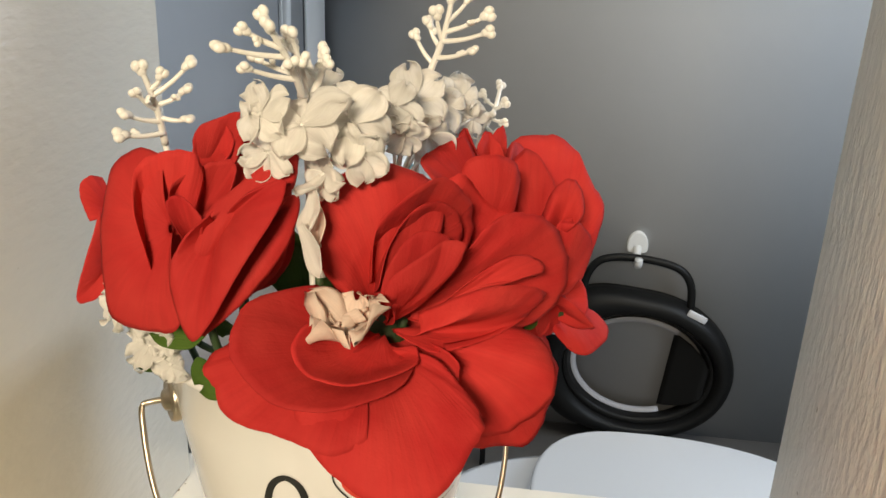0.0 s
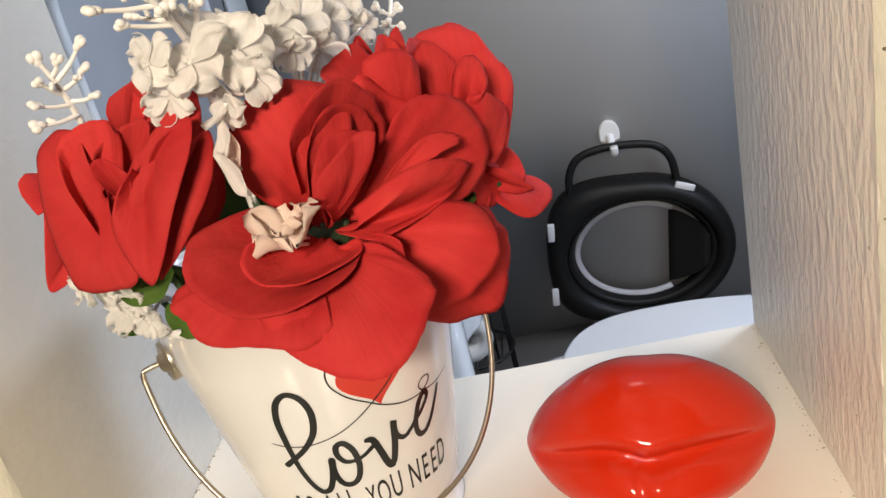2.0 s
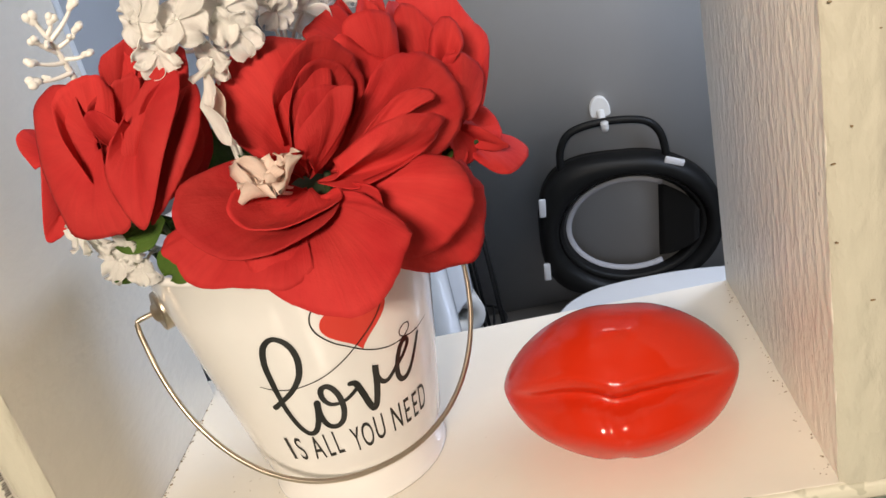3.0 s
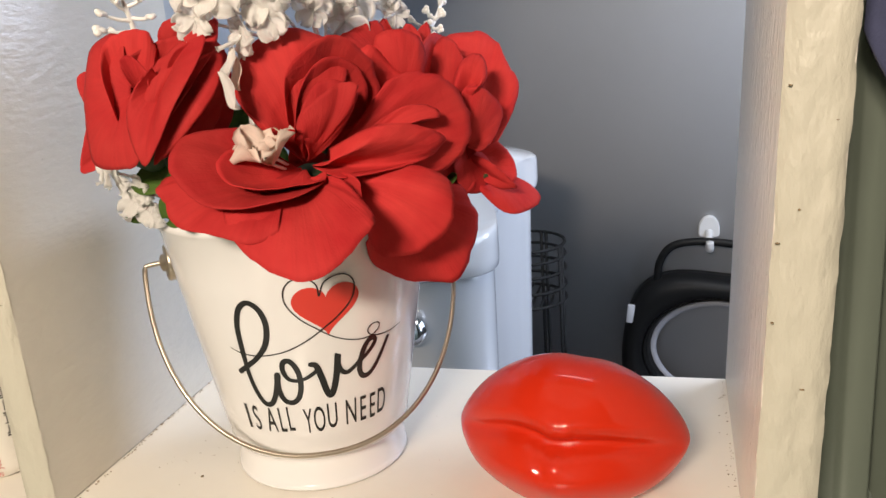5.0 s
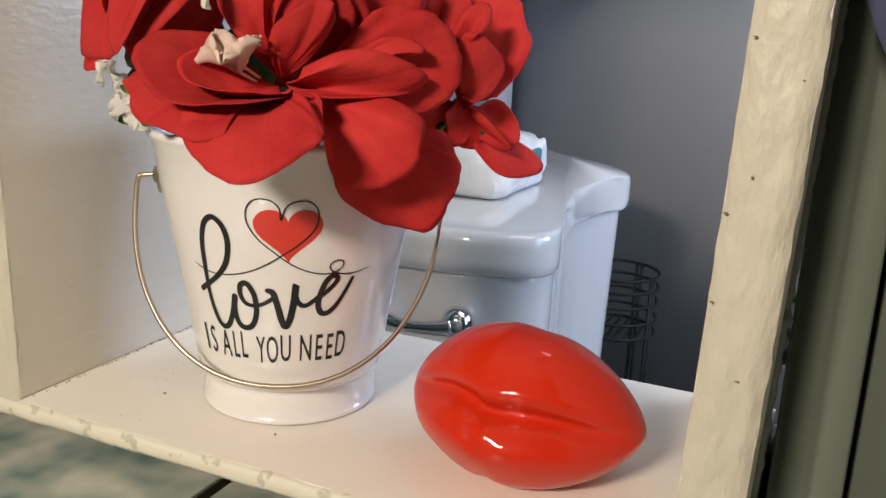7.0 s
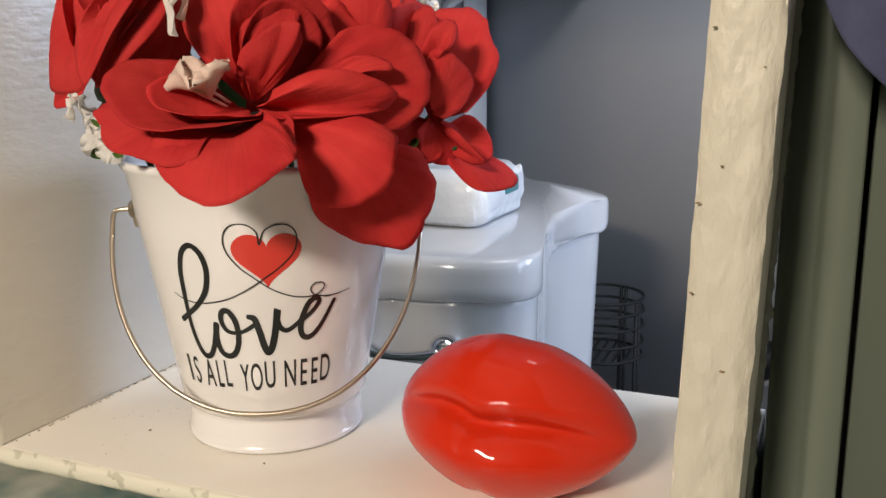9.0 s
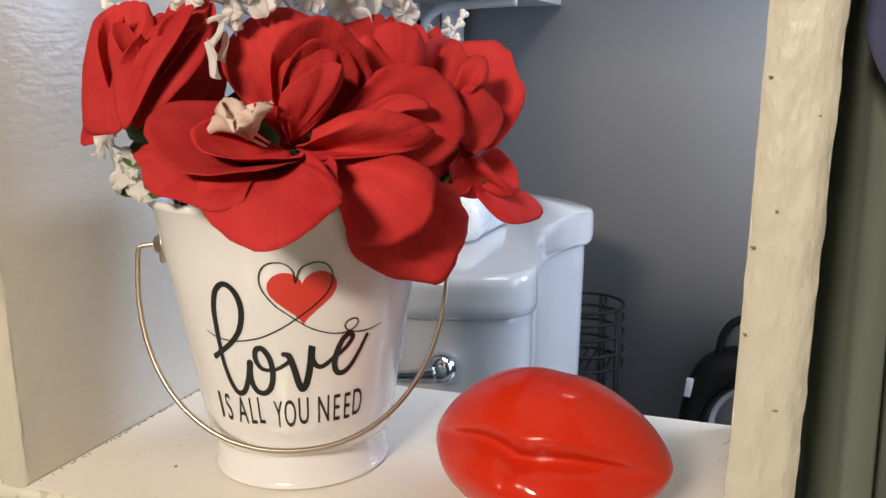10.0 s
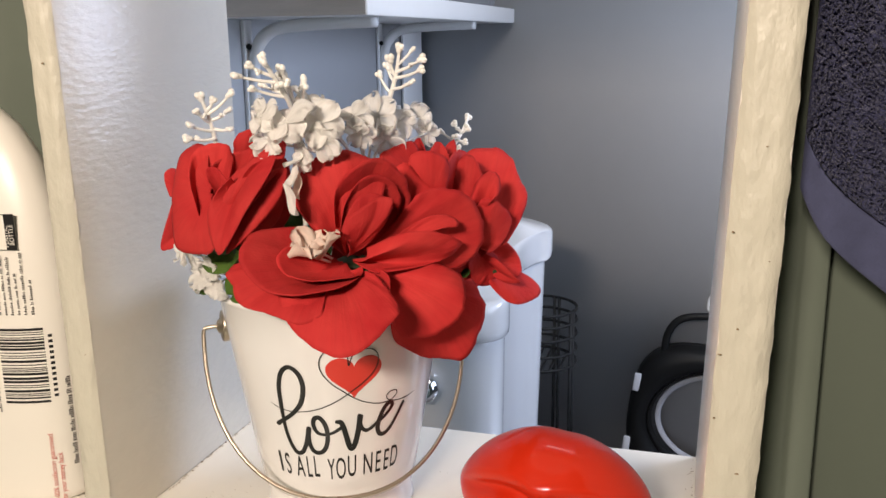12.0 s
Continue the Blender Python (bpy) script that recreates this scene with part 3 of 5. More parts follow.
def lips():
    """Glossy ceramic lips: swept section with a crease, a cupid's bow and pursed folds."""
    bm = bmesh.new()
    ns, nt = 110, 150
    half = 0.0672
    rings = []
    for i in range(ns + 1):
        s = -1 + 2 * i / ns
        s = math.sin(s * math.pi / 2)
        e = max(1 - abs(s) ** 2.0, 0.0)
        up = 0.0480 * e ** 0.74 * (1 - 0.030 * math.exp(-((s - 0.08) / 0.16) ** 2)) + 0.0006
        down = 0.0378 * e ** 0.66 * (1 - 0.040 * math.exp(-((s + 0.06) / 0.09) ** 2)) + 0.0006
        deep = 0.042 * e ** 0.52 + 0.0008
        ring = []
        for j in range(nt):
            a = 2 * math.pi * j / nt
            cy, cz = math.cos(a), math.sin(a)
            z = (up if cz > 0 else down) * abs(cz) ** 0.92 * (1 if cz > 0 else -1)
            y = -deep * cy
            if cy > 0:
                line = 0.0135 * e ** 0.8 - 0.0030 * math.exp(-((s - 0.04) / 0.20) ** 2) + 0.0022 * math.exp(-((s + 0.42) / 0.22) ** 2)
                line += 0.0010 * math.exp(-((s - 0.13) / 0.06) ** 2) - 0.0012 * math.exp(-((s + 0.08) / 0.06) ** 2)
                d = z - line
                ease = min(1.0, e * 2.0)
                # the upper lip rolls over the seam, the lower one falls back from it
                lap = 0.0046 if d > 0 else 0.0030
                groove = 0.0085 * e ** 0.7 * math.exp(-(d / lap) ** 2) + 0.0040 * e * math.exp(-(d / 0.012) ** 2)
                tub = 0.0016 * ease * math.exp(-((d - 0.0125) / 0.0035) ** 2)
                phil = 0.0011 * math.exp(-((s - 0.06) / 0.12) ** 2) * math.exp(-((d - 0.026) / 0.007) ** 2)
                pout = 0.0055 * e * math.exp(-((d + 0.017) / 0.012) ** 2)
                purse = 0.0022 * math.exp(-((s + 0.02) / 0.10) ** 2) * math.exp(-((d + 0.0075) / 0.0045) ** 2)
                fold = 0.0014 * math.exp(-((s + 0.19 + d * 6.0) / 0.035) ** 2) * math.exp(-((d + 0.008) / 0.006) ** 2)
                fold += 0.0011 * math.exp(-((s - 0.13) / 0.03) ** 2) * math.exp(-((d + 0.005) / 0.004) ** 2)
                cleft = 0.0008 * math.exp(-((s + 0.06) / 0.08) ** 2) * math.exp(-((d + 0.040) / 0.012) ** 2)
                y += (groove - tub + phil - pout - purse + fold + cleft) * min(1, cy * 2.2)
            ring.append(bm.verts.new((half * s, y + 0.014 * s * s, z)))
        rings.append(ring)
    for a, b in zip(rings, rings[1:]):
        for j in range(nt):
            bm.faces.new((a[j], a[(j + 1) % nt], b[(j + 1) % nt], b[j]))
    bm.faces.new(rings[0])
    bm.faces.new(rings[-1][::-1])
    bmesh.ops.recalc_face_normals(bm, faces=bm.faces[:])
    bmesh.ops.transform(bm, matrix=pose(0.1003, 0.0685, SHELF + 0.0355, -3, 2.5, -3.0), verts=bm.verts[:])
    return tagged(part("lip_ornament", bm, M_LIPS), "glossy red ceramic lips ornament standing on the white shelf", "ornament")


lips()


# ---- flowers ----
def petal(name, base, tip, facing, half, parent, cup=0.25, bow=0.12, curl=0.25, ruffle=0.05, twist=0.0, seed=0, material=None,
          notch=0.0, label="", nu=12, nv=14, root=0.28, widest=0.62, pinch=0.0):
    """One pressed fabric petal from base to tip; its hollow side looks along facing."""
    base, tip = Vector(base), Vector(tip)
    axis = tip - base
    length = axis.length
    axis.normalize()
    n = Vector(facing)
    n = (n - n.dot(axis) * axis).normalized()
    side = axis.cross(n)
    bm = bmesh.new()
    uvl = bm.loops.layers.uv.new("petal")
    grid, coords = [], {}
    for i in range(nv + 1):
        v = i / nv
        if v < widest:
            w = root + (1 - root) * math.sin(v / widest * math.pi / 2) ** 1.1
        else:
            q = (v - widest) / (1 - widest)
            w = math.sqrt(max(1 - (q * 0.985) ** 2.3, 0.0)) * 0.94 + 0.06 * (1 - q)
        row = []
        for j in range(nu + 1):
            u = -1 + 2 * j / nu
            edge = abs(u) ** 2
            wob = noise.noise((u * 1.7 + seed * 3.7, v * 2.3, seed * 1.3))
            fine = noise.noise((u * 6 + seed, v * 7, 4.0 + seed))
            along = v - notch * (1 - min(abs(u) * 2.2, 1)) * v ** 6 + 0.03 * fine * v * v
            h = cup * half * edge * (0.4 + 0.6 * v)
            h -= bow * length * math.sin(math.pi * v)
            h -= curl * length * max(v - 0.58, 0) ** 2 * 3.0 * (0.65 + 0.5 * wob)
            h -= curl * half * 0.35 * max(abs(u) - 0.7, 0) * v * (1 + wob)
            h += ruffle * length * (wob * 1.2 + 0.5 * math.sin(u * 5 + seed)) * v * v + 0.006 * length * fine
            h += pinch * half * math.exp(-(u / 0.18) ** 2) * v
            x = u * half * w * (1 - 0.12 * cup * edge) + twist * half * v * v
            p = base + axis * (length * along) + side * x + n * h
            vert = bm.verts.new(p)
            coords[vert] = (0.5 + 0.5 * u * (0.5 + 0.5 * v), v)
            row.append(vert)
        grid.append(row)
    for a, b in zip(grid, grid[1:]):
        for j in range(nu):
            f = bm.faces.new((a[j], a[j + 1], b[j + 1], b[j]))
            for loop in f.loops:
                loop[uvl].uv = coords[loop.vert]
    ob = part(name, bm, material or M_RED, parent, label)
    solid = ob.modifiers.new("thickness", "SOLIDIFY")
    solid.thickness = 0.00025
    return ob


def stem(parent, top, r=0.0018, material=None):
    top = Vector(top)
    foot = BUCKET + Vector(((top.x - BUCKET.x) * 0.3, (top.y - BUCKET.y) * 0.3, 0.025))
    rim = BUCKET + Vector(((top.x - BUCKET.x) * 0.72, (top.y - BUCKET.y) * 0.72, 0.15))
    d = Vector((rim.x - BUCKET.x, rim.y - BUCKET.y, 0))
    if d.length > 0.07:
        rim -= d.normalized() * (d.length - 0.07)
    part("stem", tube(spline([foot, rim, top], 8), r, 6), material or M_STEM, parent)


def rose_petal(parent, base, rim, bow=0.1, roll=0.03, ruffle=0.032, material=None, nu=40, nv=18):
    """A pressed fabric petal: fans out from its base to a rim curve, bowed, rolled and frayed at the rim."""
    base = Vector(base)
    edge = spline(rim, 12)
    edge = [edge[round(k * (len(edge) - 1) / nu)] for k in range(nu + 1)]
    middle = sum(edge, Vector()) / len(edge)
    size = (middle - base).length * 1.4
    n = Vector()
    for p, q in zip(edge, edge[1:]):
        n += (p - base).cross(q - base)
    n.normalize()
    if n.dot(Vector((0.3, -0.9, 0.45))) < 0:
        n = -n
    seed = len(parent.children) * 1.37 + base.x * 90 + middle.z * 31
    bm = bmesh.new()
    uvl = bm.loops.layers.uv.new("petal")
    grid, coords = [], {}
    for i in range(nv + 1):
        v = i / nv
        w = 0.05 + 0.95 * v
        row = []
        for j, e in enumerate(edge):
            u = j / nu
            wob = noise.noise((u * 3.1 + seed, v * 1.9, seed * 0.7))
            fine = noise.noise((u * 13 + seed, v * 3, 9.0 + seed))
            fray = noise.noise((u * 60 + seed, v * 9, seed))
            ray = e - base
            p = base + ray * (w + 0.012 * fray * v ** 8 + 0.02 * fine * v ** 4)
            p += n * size * bow * (math.sin(math.pi * v * 0.92) - 0.15 * v)
            p += n * size * (ruffle * wob * (0.25 + v * v) * 1.6 + 0.35 * ruffle * fine * v ** 3)
            p += n * size * 0.006 * math.sin(u * 34 + 3 * wob) * v * (1.0 - 0.5 * v)
            p -= n * size * roll * max(v - 0.74, 0) ** 2 * 14 * (0.8 + 0.9 * wob)
            vert = bm.verts.new(p)
            coords[vert] = (u, v)
            row.append(vert)
        grid.append(row)
    for ra, rb in zip(grid, grid[1:]):
        for j in range(nu):
            fc = bm.faces.new((ra[j], ra[j + 1], rb[j + 1], rb[j]))
            for loop in fc.loops:
                loop[uvl].uv = coords[loop.vert]
    ob = part("petal", bm, material or M_RED, parent)
    ob.modifiers.new("thickness", "SOLIDIFY").thickness = 0.0004
    return ob


def rose(label, heart, axis):
    """A rose on its stem; its petals are laid round the heart."""
    ob = thing("rose", label, "artificial flower", "roses in the pail")
    stem(ob, Vector(heart) + Vector(axis).normalized() * 0.004)
    return ob


# the roses, each petal from its base round its rim
main = rose("wide open red fabric rose drooping over the pail's rim", (-0.018, 0.040, 0.972), (0.10, -0.55, 0.80))
rose_petal(main, (-0.0270, 0.0340, 0.9750), ((-0.0370, 0.0120, 0.9940), (-0.0490, 0.0080, 1.0170), (-0.0430, 0.0200, 1.0370), (-0.0250, 0.0280, 1.0440), (-0.0100, 0.0400, 1.0380), (-0.0010, 0.0460, 1.0270)), bow=0.10, roll=0.05)
rose_petal(main, (-0.0250, 0.0360, 0.9760), ((-0.0240, 0.0140, 1.0000), (-0.0210, 0.0120, 1.0220), (-0.0080, 0.0160, 1.0350), (0.0010, 0.0300, 1.0380), (0.0090, 0.0460, 1.0270), (0.0110, 0.0580, 1.0100), (0.0060, 0.0600, 0.9910)), bow=-0.14, roll=0.06)
rose_petal(main, (-0.0250, 0.0340, 0.9770), ((-0.0230, 0.0180, 0.9950), (-0.0190, 0.0200, 1.0150), (-0.0080, 0.0260, 1.0270), (0.0010, 0.0400, 1.0250), (0.0060, 0.0500, 1.0120), (0.0010, 0.0550, 0.9940)), bow=-0.12)
rose_petal(main, (-0.0240, 0.0320, 0.9770), ((-0.0240, 0.0200, 0.9910), (-0.0210, 0.0220, 1.0050), (-0.0120, 0.0240, 1.0170), (-0.0020, 0.0300, 1.0170), (0.0020, 0.0360, 1.0100), (-0.0110, 0.0400, 0.9980)), bow=0.06)
rose_petal(main, (-0.0240, 0.0260, 0.9780), ((-0.0220, 0.0120, 0.9910), (-0.0180, 0.0120, 1.0040), (-0.0060, 0.0140, 1.0120), (0.0020, 0.0200, 1.0160), (0.0100, 0.0220, 1.0150), (0.0020, 0.0280, 1.0060), (-0.0130, 0.0300, 0.9960)), bow=0.08)
rose_petal(main, (-0.0230, 0.0260, 0.9770), ((-0.0180, 0.0140, 0.9890), (-0.0160, 0.0160, 0.9990), (-0.0050, 0.0200, 1.0060), (0.0080, 0.0260, 1.0110), (0.0030, 0.0320, 1.0020), (-0.0120, 0.0320, 0.9920)), bow=0.08)
rose_petal(main, (-0.0190, 0.0400, 0.9750), ((0.0130, 0.0550, 1.0130), (0.0250, 0.0650, 1.0170), (0.0370, 0.0750, 1.0130), (0.0460, 0.0850, 1.0020), (0.0510, 0.0850, 0.9850), (0.0490, 0.0820, 0.9720), (0.0350, 0.0750, 0.9610), (0.0180, 0.0550, 0.9650)), bow=0.05)
rose_petal(main, (-0.0010, 0.0420, 0.9830), ((0.0140, 0.0500, 0.9960), (0.0250, 0.0560, 1.0010), (0.0360, 0.0620, 0.9990), (0.0400, 0.0600, 0.9940), (0.0330, 0.0560, 0.9920), (0.0170, 0.0460, 0.9910)), bow=0.09, roll=0.05)
rose_petal(main, (-0.0210, 0.0260, 0.9750), ((-0.0090, 0.0240, 0.9840), (0.0090, 0.0260, 0.9920), (0.0230, 0.0340, 0.9940), (0.0350, 0.0500, 0.9890), (0.0410, 0.0640, 0.9810), (0.0350, 0.0620, 0.9730), (0.0210, 0.0400, 0.9710), (0.0020, 0.0240, 0.9710)), bow=0.14, roll=0.05)
rose_petal(main, (0.0060, 0.0550, 0.9630), ((-0.0010, 0.0400, 0.9300), (-0.0010, 0.0500, 0.9150), (0.0110, 0.0600, 0.9030), (0.0260, 0.0750, 0.8960), (0.0400, 0.0830, 0.8960), (0.0470, 0.0900, 0.9120), (0.0490, 0.0950, 0.9290), (0.0450, 0.0950, 0.9390), (0.0410, 0.0900, 0.9500)), bow=0.06, ruffle=0.03)
rose_petal(main, (-0.0150, 0.0340, 0.9700), ((0.0100, 0.0120, 0.9670), (0.0090, 0.0180, 0.9430), (0.0120, 0.0300, 0.9260), (0.0290, 0.0400, 0.9260), (0.0440, 0.0450, 0.9360), (0.0480, 0.0450, 0.9490), (0.0430, 0.0580, 0.9600), (0.0310, 0.0600, 0.9660)), bow=0.12, ruffle=0.03)
rose_petal(main, (-0.0320, 0.0220, 0.9690), ((-0.0740, -0.0080, 0.9830), (-0.0820, -0.0200, 0.9770), (-0.0770, -0.0240, 0.9690), (-0.0710, -0.0260, 0.9590), (-0.0490, -0.0300, 0.9550), (-0.0300, -0.0340, 0.9520), (-0.0190, -0.0260, 0.9550)), bow=0.08)
rose_petal(main, (-0.0280, 0.0220, 0.9680), ((-0.0510, -0.0180, 0.9670), (-0.0420, -0.0300, 0.9560), (-0.0250, -0.0380, 0.9440), (-0.0030, -0.0400, 0.9370), (0.0120, -0.0300, 0.9420), (0.0210, -0.0120, 0.9530), (0.0200, -0.0020, 0.9570), (0.0070, 0.0100, 0.9650)), bow=0.12, roll=0.04)
rose_petal(main, (-0.0190, 0.0220, 0.9690), ((-0.0470, 0.0120, 1.0000), (-0.0650, -0.0120, 1.0020), (-0.0670, -0.0300, 0.9930), (-0.0600, -0.0340, 0.9810), (-0.0460, -0.0340, 0.9710), (-0.0270, -0.0300, 0.9700), (-0.0090, -0.0140, 0.9720), (-0.0050, 0.0080, 0.9740)), bow=-0.03, roll=0.05)
rose_petal(main, (-0.0240, 0.0240, 0.9740), ((-0.0450, -0.0100, 0.9930), (-0.0470, -0.0220, 0.9900), (-0.0410, -0.0260, 0.9810), (-0.0260, -0.0240, 0.9760), (-0.0130, -0.0120, 0.9750), (-0.0050, 0.0040, 0.9740), (-0.0080, 0.0140, 0.9760)), bow=-0.10, roll=0.04)
left = rose("half-open red fabric rose leaning against the divider", (-0.098, 0.012, 1.000), (-0.12, -0.70, 0.70))
rose_petal(left, (-0.1020, 0.0040, 1.0200), ((-0.1070, 0.0140, 1.0450), (-0.1210, 0.0180, 1.0470), (-0.1300, 0.0140, 1.0390), (-0.1330, 0.0080, 1.0200), (-0.1310, 0.0020, 1.0010), (-0.1250, -0.0040, 0.9850), (-0.1090, -0.0100, 0.9830), (-0.0950, -0.0140, 0.9860), (-0.0920, -0.0120, 1.0020)), bow=0.16, roll=0.05)
rose_petal(left, (-0.1010, 0.0040, 0.9840), ((-0.1040, -0.0100, 1.0110), (-0.1100, -0.0060, 1.0310), (-0.1120, 0.0040, 1.0440), (-0.1020, 0.0080, 1.0490), (-0.0930, 0.0120, 1.0480), (-0.0910, 0.0160, 1.0380)), bow=-0.08, roll=0.05)
rose_petal(left, (-0.1010, 0.0120, 0.9970), ((-0.0980, 0.0000, 1.0240), (-0.1010, 0.0040, 1.0350), (-0.0960, 0.0120, 1.0400), (-0.0890, 0.0180, 1.0430), (-0.0810, 0.0200, 1.0430), (-0.0830, 0.0160, 1.0290)), bow=-0.15)
rose_petal(left, (-0.0910, 0.0000, 1.0150), ((-0.0940, -0.0140, 1.0290), (-0.0950, -0.0140, 1.0360), (-0.0910, -0.0100, 1.0370), (-0.0840, -0.0100, 1.0300), (-0.0840, -0.0080, 1.0250)), bow=0.10)
rose_petal(left, (-0.0940, -0.0020, 0.9890), ((-0.0890, -0.0080, 1.0240), (-0.0790, -0.0060, 1.0350), (-0.0680, 0.0000, 1.0440), (-0.0570, 0.0040, 1.0510), (-0.0520, 0.0060, 1.0500), (-0.0540, 0.0040, 1.0380), (-0.0680, -0.0040, 1.0190)), bow=0.08)
rose_petal(left, (-0.0980, 0.0060, 0.9830), ((-0.0750, 0.0040, 1.0030), (-0.0620, 0.0120, 1.0270), (-0.0570, 0.0180, 1.0290), (-0.0610, 0.0160, 1.0080), (-0.0680, 0.0140, 0.9970), (-0.0810, 0.0060, 0.9920)), bow=0.05)
rose_petal(left, (-0.0720, 0.0040, 1.0240), ((-0.0570, -0.0020, 1.0360), (-0.0520, 0.0060, 1.0350), (-0.0550, 0.0000, 1.0180), (-0.0660, -0.0100, 1.0020), (-0.0780, -0.0160, 0.9900), (-0.0830, -0.0180, 0.9880), (-0.0760, -0.0140, 1.0100)), bow=0.12, roll=0.06)
rose_petal(left, (-0.0810, -0.0000, 1.0240), ((-0.0790, -0.0120, 1.0330), (-0.0900, -0.0140, 1.0220), (-0.0950, -0.0160, 1.0100), (-0.0920, -0.0200, 0.9980), (-0.0850, -0.0240, 0.9870), (-0.0770, -0.0240, 0.9950), (-0.0670, -0.0200, 1.0140), (-0.0550, -0.0120, 1.0350), (-0.0540, -0.0060, 1.0450), (-0.0660, -0.0080, 1.0400)), bow=0.14, roll=0.05)
rback = rose("red fabric rose standing up behind the front rose", (0.006, 0.106, 0.990), (0.05, -0.25, 0.95))
rose_petal(rback, (0.0060, 0.1300, 1.0110), ((-0.0060, 0.1000, 1.0270), (-0.0050, 0.1080, 1.0390), (-0.0030, 0.1140, 1.0430), (0.0010, 0.1120, 1.0360), (0.0060, 0.1060, 1.0270)), bow=0.05)
rose_petal(rback, (0.0100, 0.1300, 1.0110), ((-0.0000, 0.1160, 1.0250), (0.0030, 0.1240, 1.0350), (0.0060, 0.1300, 1.0390), (0.0120, 0.1300, 1.0340), (0.0160, 0.1240, 1.0250)), bow=0.05)
rose_petal(rback, (0.0090, 0.1400, 1.0090), ((0.0060, 0.1300, 1.0240), (0.0080, 0.1440, 1.0340), (0.0120, 0.1500, 1.0380), (0.0150, 0.1480, 1.0320), (0.0160, 0.1350, 1.0220)), bow=0.05)
rose_petal(rback, (0.0040, 0.0950, 1.0080), ((-0.0100, 0.0720, 1.0250), (-0.0180, 0.0740, 1.0350), (-0.0110, 0.0840, 1.0400), (-0.0010, 0.0940, 1.0430), (0.0040, 0.0960, 1.0360)), bow=0.08)
rose_petal(rback, (0.0090, 0.0900, 0.9980), ((0.0010, 0.0760, 1.0220), (0.0020, 0.0780, 1.0340), (0.0130, 0.0800, 1.0380), (0.0240, 0.0880, 1.0330), (0.0260, 0.0920, 1.0210), (0.0230, 0.0900, 1.0080)), bow=0.14, roll=0.08)
right = rose("red fabric rose with a broad veined petal", (0.042, 0.135, 0.975), (0.25, -0.10, 0.95))
rose_petal(right, (0.0430, 0.1100, 0.9670), ((0.0110, 0.1500, 1.0080), (0.0100, 0.1580, 1.0210), (0.0190, 0.1660, 1.0300), (0.0380, 0.1720, 1.0320), (0.0510, 0.1700, 1.0250), (0.0580, 0.1600, 1.0140), (0.0670, 0.1500, 1.0000), (0.0650, 0.1400, 0.9860), (0.0580, 0.1200, 0.9700)), bow=-0.05, roll=0.04)
rose_petal(right, (0.0420, 0.1060, 0.9720), ((0.0180, 0.1240, 1.0060), (0.0180, 0.1320, 1.0220), (0.0270, 0.1360, 1.0300), (0.0380, 0.1240, 1.0210), (0.0430, 0.1140, 1.0100), (0.0440, 0.1060, 0.9900)), bow=0.10)
rose_petal(right, (0.0430, 0.1040, 0.9690), ((0.0400, 0.1000, 0.9960), (0.0460, 0.1020, 1.0040), (0.0540, 0.1080, 1.0020), (0.0620, 0.1220, 0.9860), (0.0570, 0.1160, 0.9710), (0.0500, 0.1060, 0.9650)), bow=0.08)
rose_petal(right, (0.0420, 0.1120, 0.9890), ((0.0360, 0.1060, 1.0050), (0.0400, 0.1100, 1.0160), (0.0460, 0.1160, 1.0210), (0.0520, 0.1180, 1.0190), (0.0560, 0.1100, 1.0110), (0.0540, 0.1040, 1.0040), (0.0460, 0.1040, 1.0040)), bow=0.20, roll=0.10)
small = rose("small red fabric rose hanging at the pail's side", (0.046, 0.126, 0.946), (0.75, 0.10, 0.35))
rose_petal(small, (0.0380, 0.1300, 0.9500), ((0.0380, 0.1200, 0.9490), (0.0460, 0.1220, 0.9380), (0.0560, 0.1280, 0.9260), (0.0650, 0.1360, 0.9210), (0.0740, 0.1540, 0.9210), (0.0750, 0.1640, 0.9270), (0.0640, 0.1600, 0.9370), (0.0540, 0.1460, 0.9430)), bow=0.06, ruffle=0.03)
rose_petal(small, (0.0400, 0.1300, 0.9530), ((0.0440, 0.1300, 0.9610), (0.0510, 0.1400, 0.9660), (0.0580, 0.1500, 0.9590), (0.0640, 0.1520, 0.9460), (0.0630, 0.1460, 0.9390), (0.0560, 0.1380, 0.9370), (0.0490, 0.1300, 0.9420)), bow=-0.12, roll=0.05)
rose_petal(small, (0.0390, 0.1240, 0.9560), ((0.0430, 0.1160, 0.9620), (0.0530, 0.1160, 0.9570), (0.0630, 0.1240, 0.9450), (0.0660, 0.1300, 0.9380), (0.0540, 0.1280, 0.9380), (0.0450, 0.1240, 0.9470)), bow=0.08)
pressed_rose = rose("dark red fabric rose pressed against the divider", (-0.140, 0.060, 0.985), (-0.65, -0.3, 0.5))
rose_petal(pressed_rose, (-0.1510, 0.0500, 1.0100), ((-0.1540, 0.0500, 1.0250), (-0.1570, 0.0450, 1.0270), (-0.1590, 0.0400, 1.0240), (-0.1590, 0.0400, 1.0160), (-0.1560, 0.0400, 1.0080)), bow=0.10)
rose_petal(pressed_rose, (-0.1520, 0.0500, 0.9900), ((-0.1510, 0.0400, 1.0130), (-0.1540, 0.0360, 1.0020), (-0.1600, 0.0320, 0.9810), (-0.1610, 0.0320, 0.9730), (-0.1540, 0.0360, 0.9740), (-0.1470, 0.0400, 0.9810)), bow=0.10)
back_rose = rose("small red fabric rose at the back of the pail", (-0.110, 0.080, 0.995), (-0.1, -0.25, 0.95))
